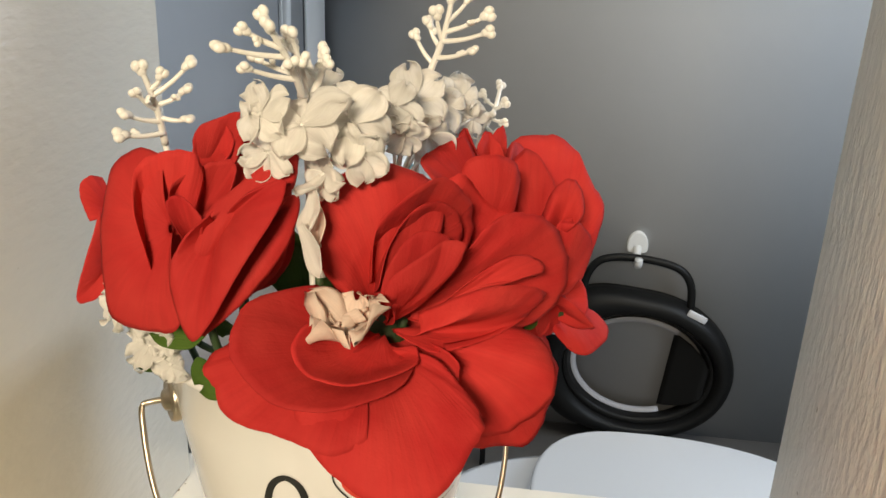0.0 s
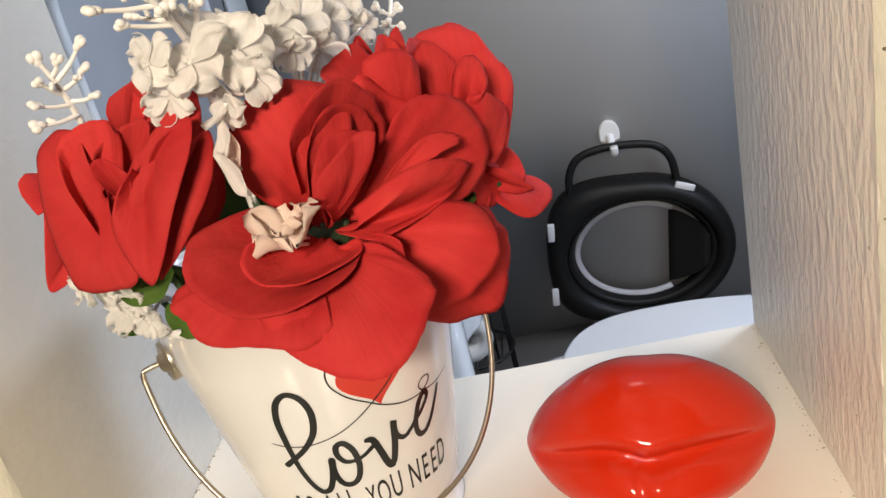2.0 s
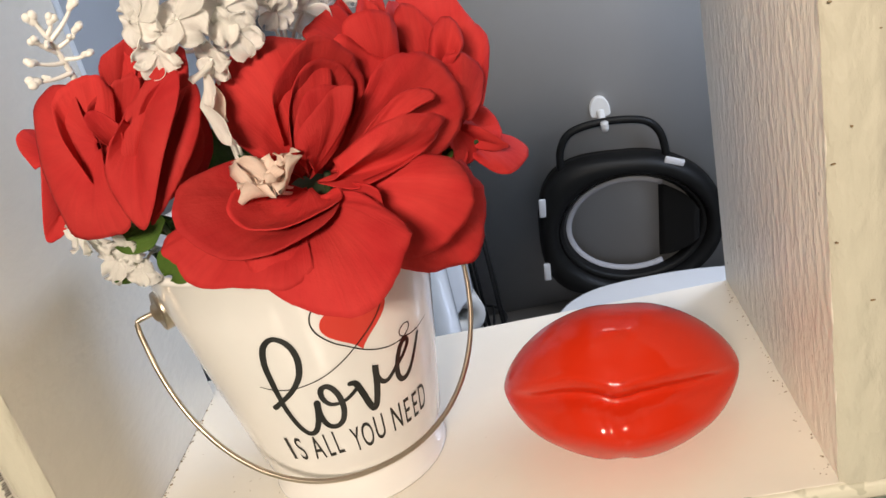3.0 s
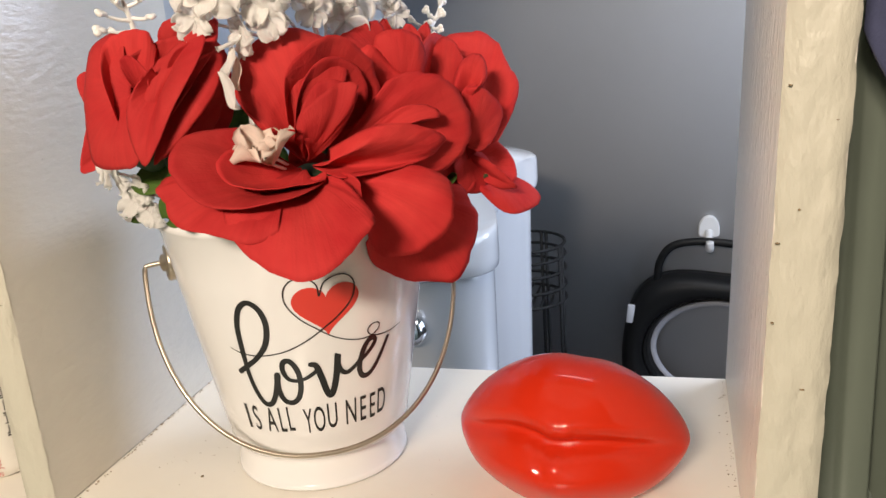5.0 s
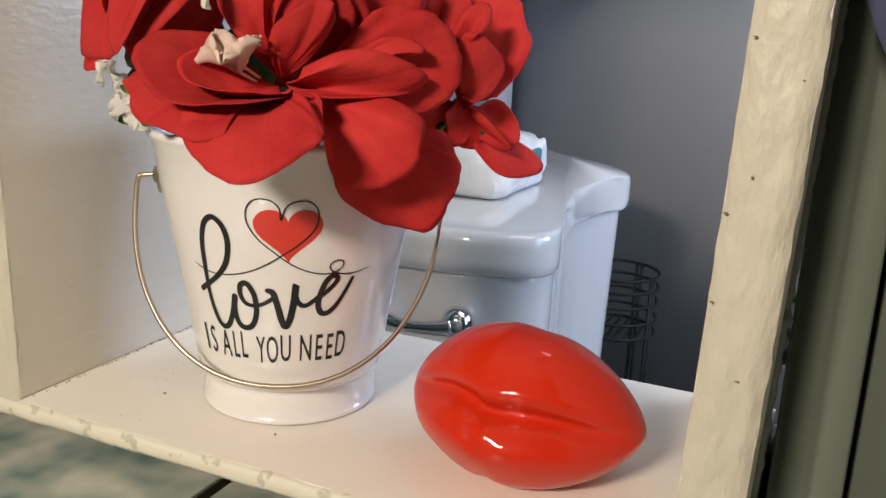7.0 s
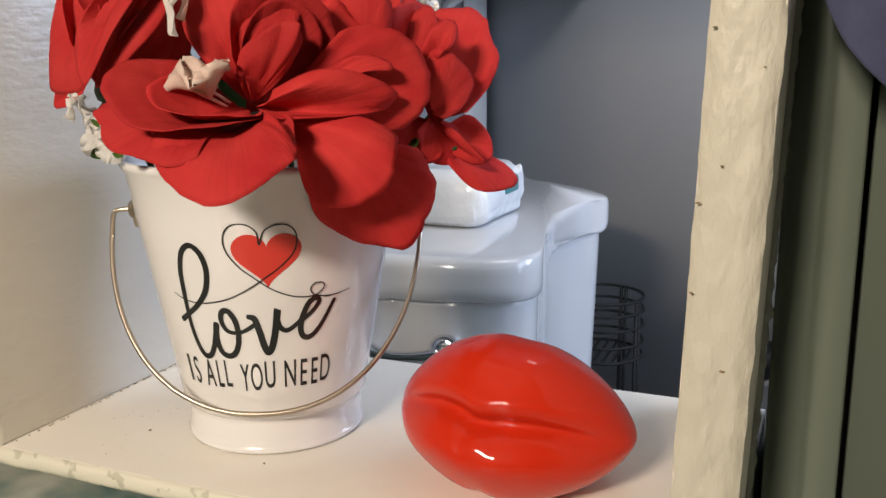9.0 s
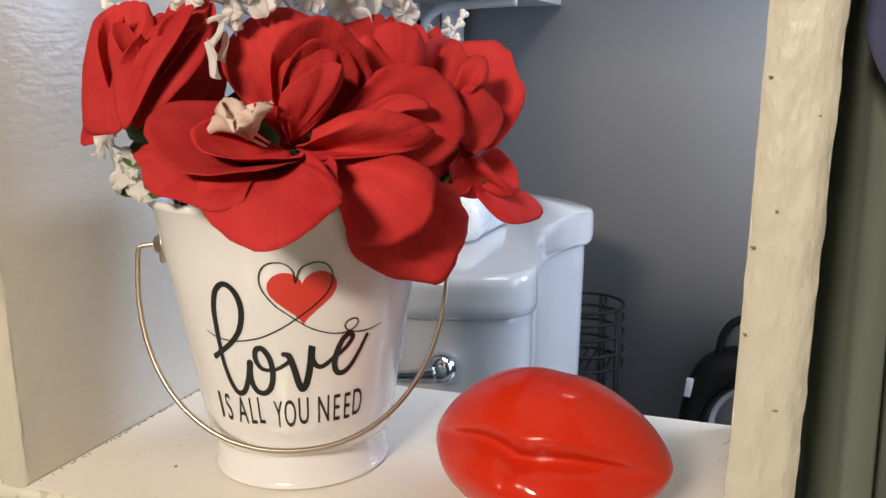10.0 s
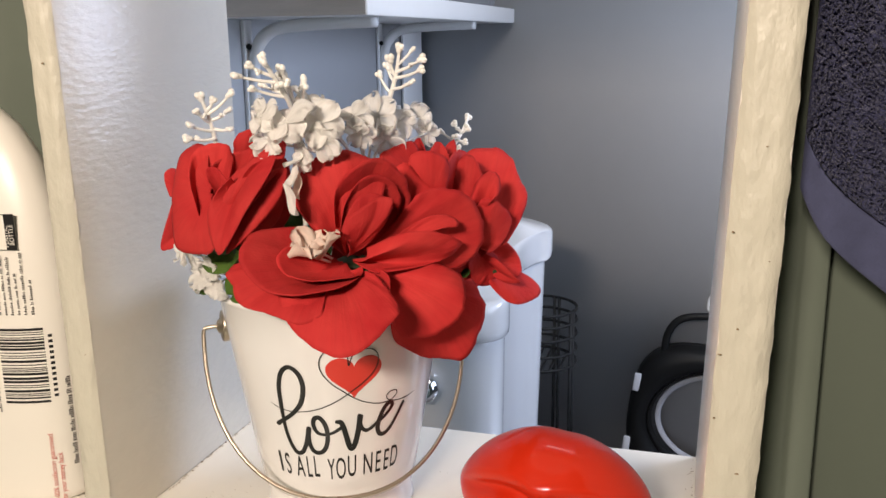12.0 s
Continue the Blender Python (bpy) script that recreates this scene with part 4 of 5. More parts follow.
rose_petal(back_rose, (-0.1130, 0.0600, 1.0250), ((-0.1120, 0.0500, 1.0440), (-0.1090, 0.0520, 1.0500), (-0.1000, 0.0550, 1.0540), (-0.0940, 0.0600, 1.0550), (-0.0910, 0.0600, 1.0470), (-0.0960, 0.0550, 1.0320)), bow=0.10)
rose_petal(back_rose, (-0.1050, 0.0700, 1.0200), ((-0.1130, 0.0500, 1.0370), (-0.1110, 0.0520, 1.0450), (-0.1040, 0.0550, 1.0500), (-0.0980, 0.0550, 1.0490), (-0.0960, 0.0550, 1.0420), (-0.1000, 0.0500, 1.0340)), bow=0.12)
rose_petal(back_rose, (-0.1020, 0.0750, 1.0190), ((-0.1040, 0.0580, 1.0400), (-0.1020, 0.0620, 1.0470), (-0.0960, 0.0660, 1.0510), (-0.0900, 0.0660, 1.0490), (-0.0880, 0.0620, 1.0370), (-0.0930, 0.0600, 1.0300)), bow=0.10)
# inner petals that close the bunch
rose_petal(main, (-0.0260, 0.0560, 0.9700), ((-0.0070, 0.0620, 1.0260), (0.0020, 0.0720, 1.0310), (0.0140, 0.0820, 1.0150), (0.0290, 0.0920, 1.0080), (0.0420, 0.0980, 0.9920), (0.0420, 0.0950, 0.9710)), bow=0.03)
rose_petal(main, (-0.0420, 0.0560, 0.9660), ((-0.0470, 0.0300, 0.9700), (-0.0340, 0.0260, 0.9580), (-0.0150, 0.0280, 0.9590), (0.0090, 0.0460, 0.9590), (0.0190, 0.0620, 0.9640)), bow=0.03)
rose_petal(left, (-0.0890, 0.0200, 0.9840), ((-0.1000, 0.0240, 1.0200), (-0.0900, 0.0300, 1.0380), (-0.0720, 0.0340, 1.0410), (-0.0650, 0.0360, 1.0300), (-0.0630, 0.0320, 1.0050), (-0.0700, 0.0280, 0.9910)), bow=0.03)
rose_petal(rback, (0.0170, 0.1250, 0.9910), ((0.0180, 0.1040, 1.0090), (0.0190, 0.1080, 1.0260), (0.0190, 0.1400, 1.0320), (0.0250, 0.1500, 1.0250), (0.0310, 0.1340, 1.0070), (0.0280, 0.1240, 0.9910)), bow=0.06)
rose_petal(right, (0.0410, 0.1120, 0.9600), ((0.0180, 0.1160, 1.0040), (0.0170, 0.1280, 1.0190), (0.0280, 0.1340, 1.0240), (0.0410, 0.1280, 1.0080), (0.0510, 0.1240, 0.9790), (0.0490, 0.1160, 0.9660)), bow=0.04)
rose_petal(small, (0.0380, 0.1120, 0.9660), ((0.0350, 0.1000, 0.9590), (0.0380, 0.1060, 0.9430), (0.0460, 0.1240, 0.9380), (0.0510, 0.1300, 0.9530), (0.0460, 0.1280, 0.9610)), bow=0.03)
rose_petal(right, (0.0220, 0.1060, 0.9710), ((0.0210, 0.0920, 0.9600), (0.0290, 0.0940, 0.9460), (0.0410, 0.1100, 0.9400), (0.0450, 0.1220, 0.9500), (0.0400, 0.1180, 0.9610)), bow=0.03)
rose_petal(main, (-0.0220, 0.0620, 0.9720), ((-0.0440, 0.0550, 0.9850), (-0.0440, 0.0500, 0.9650), (-0.0220, 0.0460, 0.9590), (-0.0020, 0.0560, 0.9610), (0.0010, 0.0720, 0.9780)), bow=0.03)
# dark blobs added to plug see-through gaps that should look shaded
for ob, at in ((main, (-0.0300, 0.0480, 0.9640)), (left, (-0.1070, 0.0240, 0.9830))):
    part("calyx", blob(at, 0.011, (1.3, 1.0, 0.8), sub=2), M_STEM, ob, "dark green plug added in the gap under the petals")


def floret(parent, at, facing, r, seed, material=None, eye=True, petals=5, close=0.15, wide=1.0):
    """A crumpled hydrangea floret: ruffled lobes round a pale eye."""
    rnd = random.Random(seed * 17 + 5)
    f = (Vector(facing).normalized() + Vector((rnd.uniform(-.3, .3), rnd.uniform(-.25, .25), rnd.uniform(-.3, .3)))).normalized()
    ref = Vector((0.3, 0.2, 1))
    e1 = (ref - ref.dot(f) * f).normalized()
    e2 = f.cross(e1)
    at = Vector(at)
    for k in range(petals):
        a = 2 * math.pi * (k + 0.35 * rnd.random()) / petals + seed
        d = e1 * math.cos(a) + e2 * math.sin(a)
        tip = at + d * r * rnd.uniform(0.85, 1.15) + f * r * (close + rnd.uniform(-0.45, 0.3))
        petal("petal", at + d * r * 0.04, tip, f + d * rnd.uniform(-0.4, 0.3), r * wide * rnd.uniform(0.46, 0.60), parent, cup=rnd.uniform(0.0, 0.6), bow=rnd.uniform(-0.05, 0.16), curl=rnd.uniform(0.1, 0.9), ruffle=0.30,
              twist=rnd.uniform(-.25, .25), seed=seed * 7 + k, material=material or M_WHITE_PETAL, nu=11, nv=11, root=0.22, notch=rnd.uniform(0, 0.35))
    if eye:
        part("flower_eye", blob(at + f * r * 0.02, r * 0.14, (1, 1, 0.5), sub=1), M_YELLOW, parent, "pale yellow flower eye")


def hydrangea(label, spots, root):
    ob = thing("hydrangea_cluster", label, "artificial flower", "white filler flowers")
    root = Vector(root)
    for k, (at, facing, r, mat_) in enumerate(spots):
        floret(ob, at, facing, r, k + 3 + int(abs(root.x) * 1000), mat_, mat_ is W and r > 0.0162, petals=5, close=0.25 if mat_ is W else 1.35, wide=1.0 if mat_ is W else 1.25)
        part("stalk", tube(spline([root, (root + Vector(at)) / 2 + Vector((0, 0, 0.004)), Vector(at)], 5), 0.0009, 5), M_BERRY, ob)
    stem(ob, root)
    return ob


W, K = M_WHITE_PETAL, M_CREAM_PETAL
hydrangea("white fabric hydrangea florets with pale yellow eyes", [
    ((-0.0350, 0.0190, 1.0620), (0.0, -0.85, 0.5), 0.0150, W),
    ((-0.0500, 0.0040, 1.0630), (-0.2, -0.8, 0.5), 0.0155, W),
    ((-0.0640, 0.0000, 1.0670), (-0.5, -0.7, 0.4), 0.0120, W),
    ((-0.0540, 0.0500, 1.0690), (0.0, -0.4, 0.9), 0.0110, W),
    ((-0.0260, 0.0500, 1.0630), (0.1, -0.5, 0.85), 0.0130, W),
    ((-0.0230, 0.0850, 1.0600), (0.1, -0.85, 0.5), 0.0155, W),
    ((-0.0150, 0.1050, 1.0550), (0.35, -0.7, 0.5), 0.0145, W),
    ((-0.0080, 0.1300, 1.0550), (0.6, -0.5, 0.6), 0.0120, W),
    ((-0.0210, 0.0500, 1.0520), (0.1, -0.95, -0.3), 0.0110, W),
    ((-0.0170, 0.0850, 1.0440), (0.2, -0.95, -0.4), 0.0120, W),
    ((-0.0310, 0.0160, 1.0510), (0.0, -0.95, -0.5), 0.0110, W),
    ((-0.0630, 0.0040, 1.0520), (-0.3, -0.9, -0.4), 0.0100, W),
    ((-0.0020, 0.1300, 1.0450), (0.7, -0.5, -0.2), 0.0095, W)],
    (-0.030, 0.080, 1.020))
hanging = hydrangea("cream fabric florets hanging between the roses", [((-0.0450, 0.0140, 1.0430), (-0.3, -0.8, 0.2), 0.0100, W)], (-0.052, 0.030, 0.995))
for k, (base, tip, material) in enumerate((((-0.0450, 0.0140, 1.0420), (-0.0510, 0.0020, 1.0390), W), ((-0.0470, 0.0080, 1.0380), (-0.0480, -0.0040, 1.0260), W), ((-0.0470, 0.0100, 1.0330), (-0.0460, 0.0000, 1.0190), K), ((-0.0490, -0.0030, 1.0280), (-0.0430, -0.0120, 1.0100), W))):
    petal("petal", base, tip, (-0.5, -0.85, 0.1), 0.0050, hanging, cup=0.5, bow=0.16, curl=0.5, ruffle=0.12, twist=0.4 - 0.3 * k, seed=71 + k, material=material, root=0.35)
hydrangea("cream fabric floret resting on the front rose", [((-0.0320, 0.0040, 0.9810), (-0.05, -0.45, 0.9), 0.0130, K), ((-0.0320, 0.0040, 0.9850), (0.0, -0.5, 0.9), 0.0080, K)], (-0.026, 0.052, 0.950))
hydrangea("small white florets under the half-open rose", [
    ((-0.1410, 0.0240, 0.9760), (-0.6, -0.7, 0.3), 0.0100, W), ((-0.1340, 0.0260, 0.9680), (-0.5, -0.8, 0.1), 0.0110, W), ((-0.1270, 0.0260, 0.9580), (-0.4, -0.8, 0.0), 0.0100, W), ((-0.1170, 0.0240, 0.9510), (-0.3, -0.9, 0.1), 0.0085, W), ((-0.1180, 0.0200, 0.9650), (-0.3, -0.9, 0.2), 0.0080, W)],
    (-0.115, 0.050, 0.950))


def sprig(label, root, tip, twigs):
    """White plastic spray: a stem with forked twigs (where along the stem, where it ends) that carry heart-shaped berries."""
    ob = thing("berry_sprig", label, "artificial flower", "white berry sprigs")
    root, tip = Vector(root), Vector(tip)
    d = (tip - root).normalized()
    sway = Vector((0.002, -0.001, 0.0))
    part("stem", tube(spline([root, (root + tip) / 2 + sway, tip], 5), 0.0013, 6, radii=[0.0019 - 0.0009 * k / 10 for k in range(11)]), M_BERRY, ob)

    def berry(at, way, r):
        bm = bmesh.new()
        m = Matrix.Translation(at - way * r * 0.9) @ way.to_track_quat("Z", "Y").to_matrix().to_4x4() @ Matrix.Rotation(at.x * 170, 4, "Z")
        for sx in (-1, 1):
            blob((sx * r * 0.42, 0, r * 0.7), r * 0.72, (0.95, 0.85, 1.1), bm, 2)
        blob((0, 0, 0), r * 0.62, (1.1, 0.9, 1.5), bm, 2)
        bmesh.ops.transform(bm, matrix=m, verts=bm.verts[:])
        part("berry", bm, M_BERRY, ob)

    berry(tip, d, 0.0032)
    for k, (f, end) in enumerate(twigs):
        end = Vector(end)
        at = root.lerp(tip, f) + sway * 0.8
        way = (end - at).normalized()
        knee = at.lerp(end, 0.5) - d * 0.0012
        part("twig", tube(spline([at, knee, end], 4), 0.0010, 6, radii=[0.0013 - 0.0005 * q / 8 for q in range(9)]), M_BERRY, ob)
        berry(end, way, 0.0026 + 0.0006 * ((k * 7) % 3) / 2)
        if k % 2:
            side = way.cross(d).normalized() * (1 if k % 4 == 1 else -1)
            berry(at.lerp(end, 0.62) + side * 0.0026, (way + side).normalized(), 0.0019)
    stem(ob, root, 0.0013, M_BERRY)
    return ob


sprig("white plastic berry sprig rising above the roses", (-0.0560, 0.0300, 1.0650), (-0.0590, -0.0040, 1.0990),
      ((0.35, (-0.0700, 0.0000, 1.0830)), (0.42, (-0.0730, 0.0200, 1.0840)), (0.62, (-0.0750, -0.0100, 1.0910)), (0.72, (-0.0680, -0.0060, 1.0970)), (0.80, (-0.0640, 0.0040, 1.1020)), (0.50, (-0.0530, 0.0040, 1.0850))))
sprig("white plastic berry sprig rising above the roses", (-0.0570, 0.0320, 1.0650), (-0.0570, 0.0140, 1.0950),
      ((0.45, (-0.0630, 0.0200, 1.0900)), (0.60, (-0.0490, 0.0060, 1.0860)), (0.74, (-0.0590, 0.0200, 1.0900))))
sprig("short white plastic berry sprig above the roses", (-0.0560, 0.0340, 1.0660), (-0.0470, 0.0250, 1.0880),
      ((0.45, (-0.0560, 0.0300, 1.0820)), (0.60, (-0.0440, 0.0200, 1.0840))))
sprig("white plastic berry sprig leaning back", (-0.0210, 0.1000, 1.0650), (-0.0080, 0.0920, 1.1060),
      ((0.22, (-0.0260, 0.0980, 1.0880)), (0.42, (-0.0200, 0.0980, 1.0940)), (0.50, (-0.0150, 0.0900, 1.0990)), (0.30, (0.0030, 0.0840, 1.0830)), (0.48, (0.0100, 0.0840, 1.0910)), (0.58, (0.0090, 0.0900, 1.0980)), (0.70, (-0.0010, 0.1000, 1.1040))))
sprig("small white plastic berry sprig beside the rose", (-0.0030, 0.1900, 1.0240), (0.0050, 0.2210, 1.0490),
      ((0.30, (-0.0130, 0.2000, 1.0390)), (0.55, (-0.0060, 0.2150, 1.0440)), (0.50, (0.0100, 0.2000, 1.0420)), (0.35, (0.0110, 0.1900, 1.0320)), (0.15, (0.0080, 0.1800, 1.0280)), (0.40, (0.0020, 0.1900, 1.0360))))
sprig("white plastic berry sprig in front of the divider", (-0.1240, 0.0500, 1.0420), (-0.1260, 0.0360, 1.0770),
      ((0.35, (-0.1100, 0.0460, 1.0540)), (0.50, (-0.1100, 0.0460, 1.0670)), (0.62, (-0.1080, 0.0460, 1.0780)), (0.45, (-0.1260, 0.0300, 1.0670)), (0.30, (-0.1320, 0.0300, 1.0580)), (0.15, (-0.1350, 0.0300, 1.0490)), (0.70, (-0.1180, 0.0400, 1.0740))))


def leaf_spray(label, leaves, root):
    ob = thing("leaf_spray", label, "artificial leaf", "green leaves")
    for k, (base, tip, facing, half) in enumerate(leaves):
        petal("leaf", base, tip, facing, half, ob, cup=0.3, bow=0.08, curl=0.2, ruffle=0.05, seed=50 + k, material=M_LEAF, pinch=-0.10, root=0.2, widest=0.45)
    stem(ob, root)
    return ob


leaf_spray("dark green fabric rose leaves over the pail's rim and as dark filler between the roses", [
    ((-0.0910, 0.0120, 0.9780), (-0.1220, 0.0200, 0.9690), (-0.4, -0.8, 0.4), 0.010), ((-0.1190, 0.0300, 0.9540), (-0.1360, 0.0300, 0.9500), (-0.6, -0.7, 0.2), 0.008), ((-0.0850, -0.0000, 0.9640), (-0.0950, 0.0040, 0.9530), (-0.2, -0.9, 0.2), 0.010),
    ((-0.100, 0.050, 0.955), (-0.112, 0.016, 0.985), (-0.3, -0.9, 0.1), 0.016), ((-0.090, 0.040, 0.962), (-0.078, 0.004, 0.985), (-0.4, -0.8, 0.4), 0.012),
    # the last two leaves are added to darken a see-through gap
    ((-0.070, 0.060, 0.950), (-0.060, 0.016, 0.985), (0, -0.9, 0.3), 0.018), ((-0.1150, 0.0450, 0.9800), (-0.1050, 0.0400, 1.0200), (0.1, -0.95, 0.1), 0.020),
    ((-0.0910, 0.0500, 0.9810), (-0.0940, 0.0450, 1.0140), (0.1, -0.95, 0.2), 0.018)], (-0.095, 0.050, 0.955))
leaf_spray("dark green fabric leaves between the roses", [
    ((0.0300, 0.1000, 0.9490), (0.0370, 0.0980, 0.9540), (0.2, -0.8, 0.5), 0.003),
    ((-0.030, 0.100, 0.950), (-0.040, 0.070, 1.010), (0, -0.9, 0.3), 0.020), ((-0.080, 0.100, 0.950), (-0.075, 0.060, 1.000), (0, -0.9, 0.3), 0.020)], (0.0, 0.105, 0.945))

# ---- bottle and towel beside the unit ----


BOTTLE = Vector((-0.328, 0.052, SHELF))


def bottle_front(x, z, lift=0.0004):
    """The bottle's front surface at that x and height."""
    u = min(abs(x - BOTTLE.x) / 0.075, 1.0)
    return Vector((x, BOTTLE.y - 0.033 * (1 - u ** 2.35) ** (1 / 2.35) - lift, z))


def bottle():
    ob = thing("lotion_bottle", "cream white plastic bottle with printed back label, standing on the shelf", "bottle")
    n = 64
    c = BOTTLE
    prof = [(0.90, 0.0), (0.97, 0.003), (1.0, 0.010), (1.0, 0.13), (0.99, 0.17), (0.95, 0.205), (0.87, 0.235), (0.74, 0.262), (0.55, 0.284), (0.34, 0.297), (0.20, 0.302)]
    bm = bmesh.new()
    rings = []
    for r, z in prof:
        ring = []
        for k in range(n):
            cs, sn = math.cos(2 * math.pi * k / n), math.sin(2 * math.pi * k / n)
            ring.append(bm.verts.new((c.x + 0.075 * r * math.copysign(abs(cs) ** 0.85, cs), c.y + 0.033 * r * math.copysign(abs(sn) ** 0.85, sn), c.z + z)))
        rings.append(ring)
    for a, b in zip(rings, rings[1:]):
        for k in range(n):
            bm.faces.new((a[k], a[(k + 1) % n], b[(k + 1) % n], b[k]))
    bm.faces.new(rings[0][::-1])
    bm.faces.new(rings[-1])
    part("bottle_body", bm, M_BOTTLE, ob)
    part("neck", lathe([(0.014, 0.298), (0.014, 0.318)], 24, c), M_BOTTLE, ob)
    part("cap", lathe([(0.018, 0.316), (0.019, 0.318), (0.019, 0.340), (0.017, 0.343)], 32, c), M_BOTTLE, ob)

    def bar(x0, x1, z0, z1, name, material, label=""):
        g = bmesh.new()
        cols = [[g.verts.new(bottle_front(x0 + (x1 - x0) * k / 4, z)) for z in (z0, z1)] for k in range(5)]
        for a, b in zip(cols, cols[1:]):
            g.faces.new((a[0], b[0], b[1], a[1]))
        return part(name, g, material, ob, label, smooth=False)

    rnd = random.Random(9)
    # barcode: stripes across the bottle, digits as a dashed row beside it
    z = 0.852
    while z < 0.910:
        w = rnd.choice((0.0007, 0.0007, 0.0013, 0.0019))
        bar(-0.296, -0.265, z, z + w, "barcode_bar", M_INK)
        z += w + rnd.choice((0.0007, 0.0009, 0.0015))
    z = 0.856
    while z < 0.905:
        bar(-0.2628, -0.2606, z, z + 0.0022, "digit_bar", M_INK)
        z += 0.0042
    # columns of small print that runs up the bottle
    for x, z0, z1 in ((-0.293, 0.920, 0.956), (-0.2885, 0.920, 0.960), (-0.284, 0.920, 0.958), (-0.2795, 0.920, 0.951), (-0.275, 0.920, 0.966), (-0.2705, 0.920, 0.944),
                      (-0.257, 0.800, 0.868), (-0.2525, 0.796, 0.864), (-0.302, 0.845, 0.915)):
        g = bmesh.new()
        z = z0
        while z < z1:
            for _ in range(rnd.randint(2, 8)):
                w = rnd.uniform(0.0006, 0.0012)
                tall = rnd.choice((0.0013, 0.0013, 0.0019))
                g.faces.new([g.verts.new(bottle_front(px, pz)) for px, pz in ((x + 0.0019 - tall, z), (x + 0.0019, z), (x + 0.0019, z + w), (x + 0.0019 - tall, z + w))])
                z += w + 0.0005
            z += 0.0011
        bmesh.ops.recalc_face_normals(g, faces=g.faces[:])
        part("print_line", g, M_PRINT, ob, smooth=False)
    bar(-0.296, -0.2745, 0.968, 0.9685, "print_line", M_INK)
    bar(-0.296, -0.2745, 0.9935, 0.994, "print_line", M_INK)
    bar(-0.296, -0.2955, 0.968, 0.994, "print_line", M_INK)
    bar(-0.2812, -0.2745, 0.968, 0.994, "print_panel", M_INK, "black panel of the recycling mark")
    for text, x, z0, size, material in (("PLASTIC", -0.2790, 0.9702, 0.0042, M_BOTTLE), ("BOTTLE", -0.2755, 0.9715, 0.0042, M_BOTTLE),
                                        ("100% satisfaction guaranteed", -0.2665, 0.7735, 0.0046, M_REDINK), ("or your money back", -0.2620, 0.7735, 0.0046, M_REDINK)):
        letters(text, lambda u, v: bottle_front(x - v, z0 + u, 0.0009), size, ob, material, "print_line")
    dot = bmesh.new()
    dot.faces.new([dot.verts.new(bottle_front(-0.2478 + 0.0028 * math.cos(2 * math.pi * k / 20), 0.784 + 0.0028 * math.sin(2 * math.pi * k / 20))) for k in range(20)])
    part("round_mark", dot, M_INK, ob)
    return ob


bottle()

# ---- bathroom ----


def rounded(outline, z0, z1, r=0.01, taper=0.0, bm=None):
    """Solid from a plan outline with rounded top and bottom arrises; taper shrinks the foot."""
    bm = bm or bmesh.new()
    cx = sum(p[0] for p in outline) / len(outline)
    cy = sum(p[1] for p in outline) / len(outline)
    levels = [(z0, -r * 0.8), (z0 + r * 0.3, -r * 0.25), (z0 + r, 0)] + [(z0 + r + (z1 - z0 - 2 * r) * k / 4, 0) for k in range(1, 4)] + [(z1 - r, 0), (z1 - r * 0.45, -r * 0.15), (z1 - r * 0.12, -r * 0.5), (z1, -r)]
    rings = []
    for z, inset in levels:
        s = 1 - taper * (z1 - z) / (z1 - z0)
        ring = []
        for x, y in outline:
            d = Vector((x - cx, y - cy))
            k = s + inset / max(d.length, 1e-6)
            ring.append(bm.verts.new((cx + d.x * k, cy + d.y * k, z)))
        rings.append(ring)
    n = len(outline)
    for a, b in zip(rings, rings[1:]):
        for k in range(n):
            bm.faces.new((a[k], a[(k + 1) % n], b[(k + 1) % n], b[k]))
    bm.faces.new(rings[0][::-1])
    bm.faces.new(rings[-1])
    return bm


TANK_Y = 0.89


def tank_outline(grow=0.0):
    """Plan of the cistern: bowed near end, waisted front towards +x and a rounded far end."""
    ctrl = [(-0.360, 0.612), (-0.230, 0.600), (-0.125, 0.616), (-0.076, 0.642), (-0.060, 0.680), (-0.070, 0.740), (-0.093, 0.830), (-0.107, 0.930), (-0.106, 1.040),
            (-0.092, 1.105), (-0.076, 1.140), (-0.084, 1.180), (-0.120, 1.226), (-0.170, 1.268), (-0.240, 1.310), (-0.360, 1.335)]
    out = []
    for p in spline([(x, y, 0) for x, y in ctrl], 6, True):
        d = Vector((p.x + 0.22, p.y - 0.95))
        d *= 1 + grow / d.length
        out.append((max(-0.22 + d.x, -0.36), 0.95 + d.y))
    return out


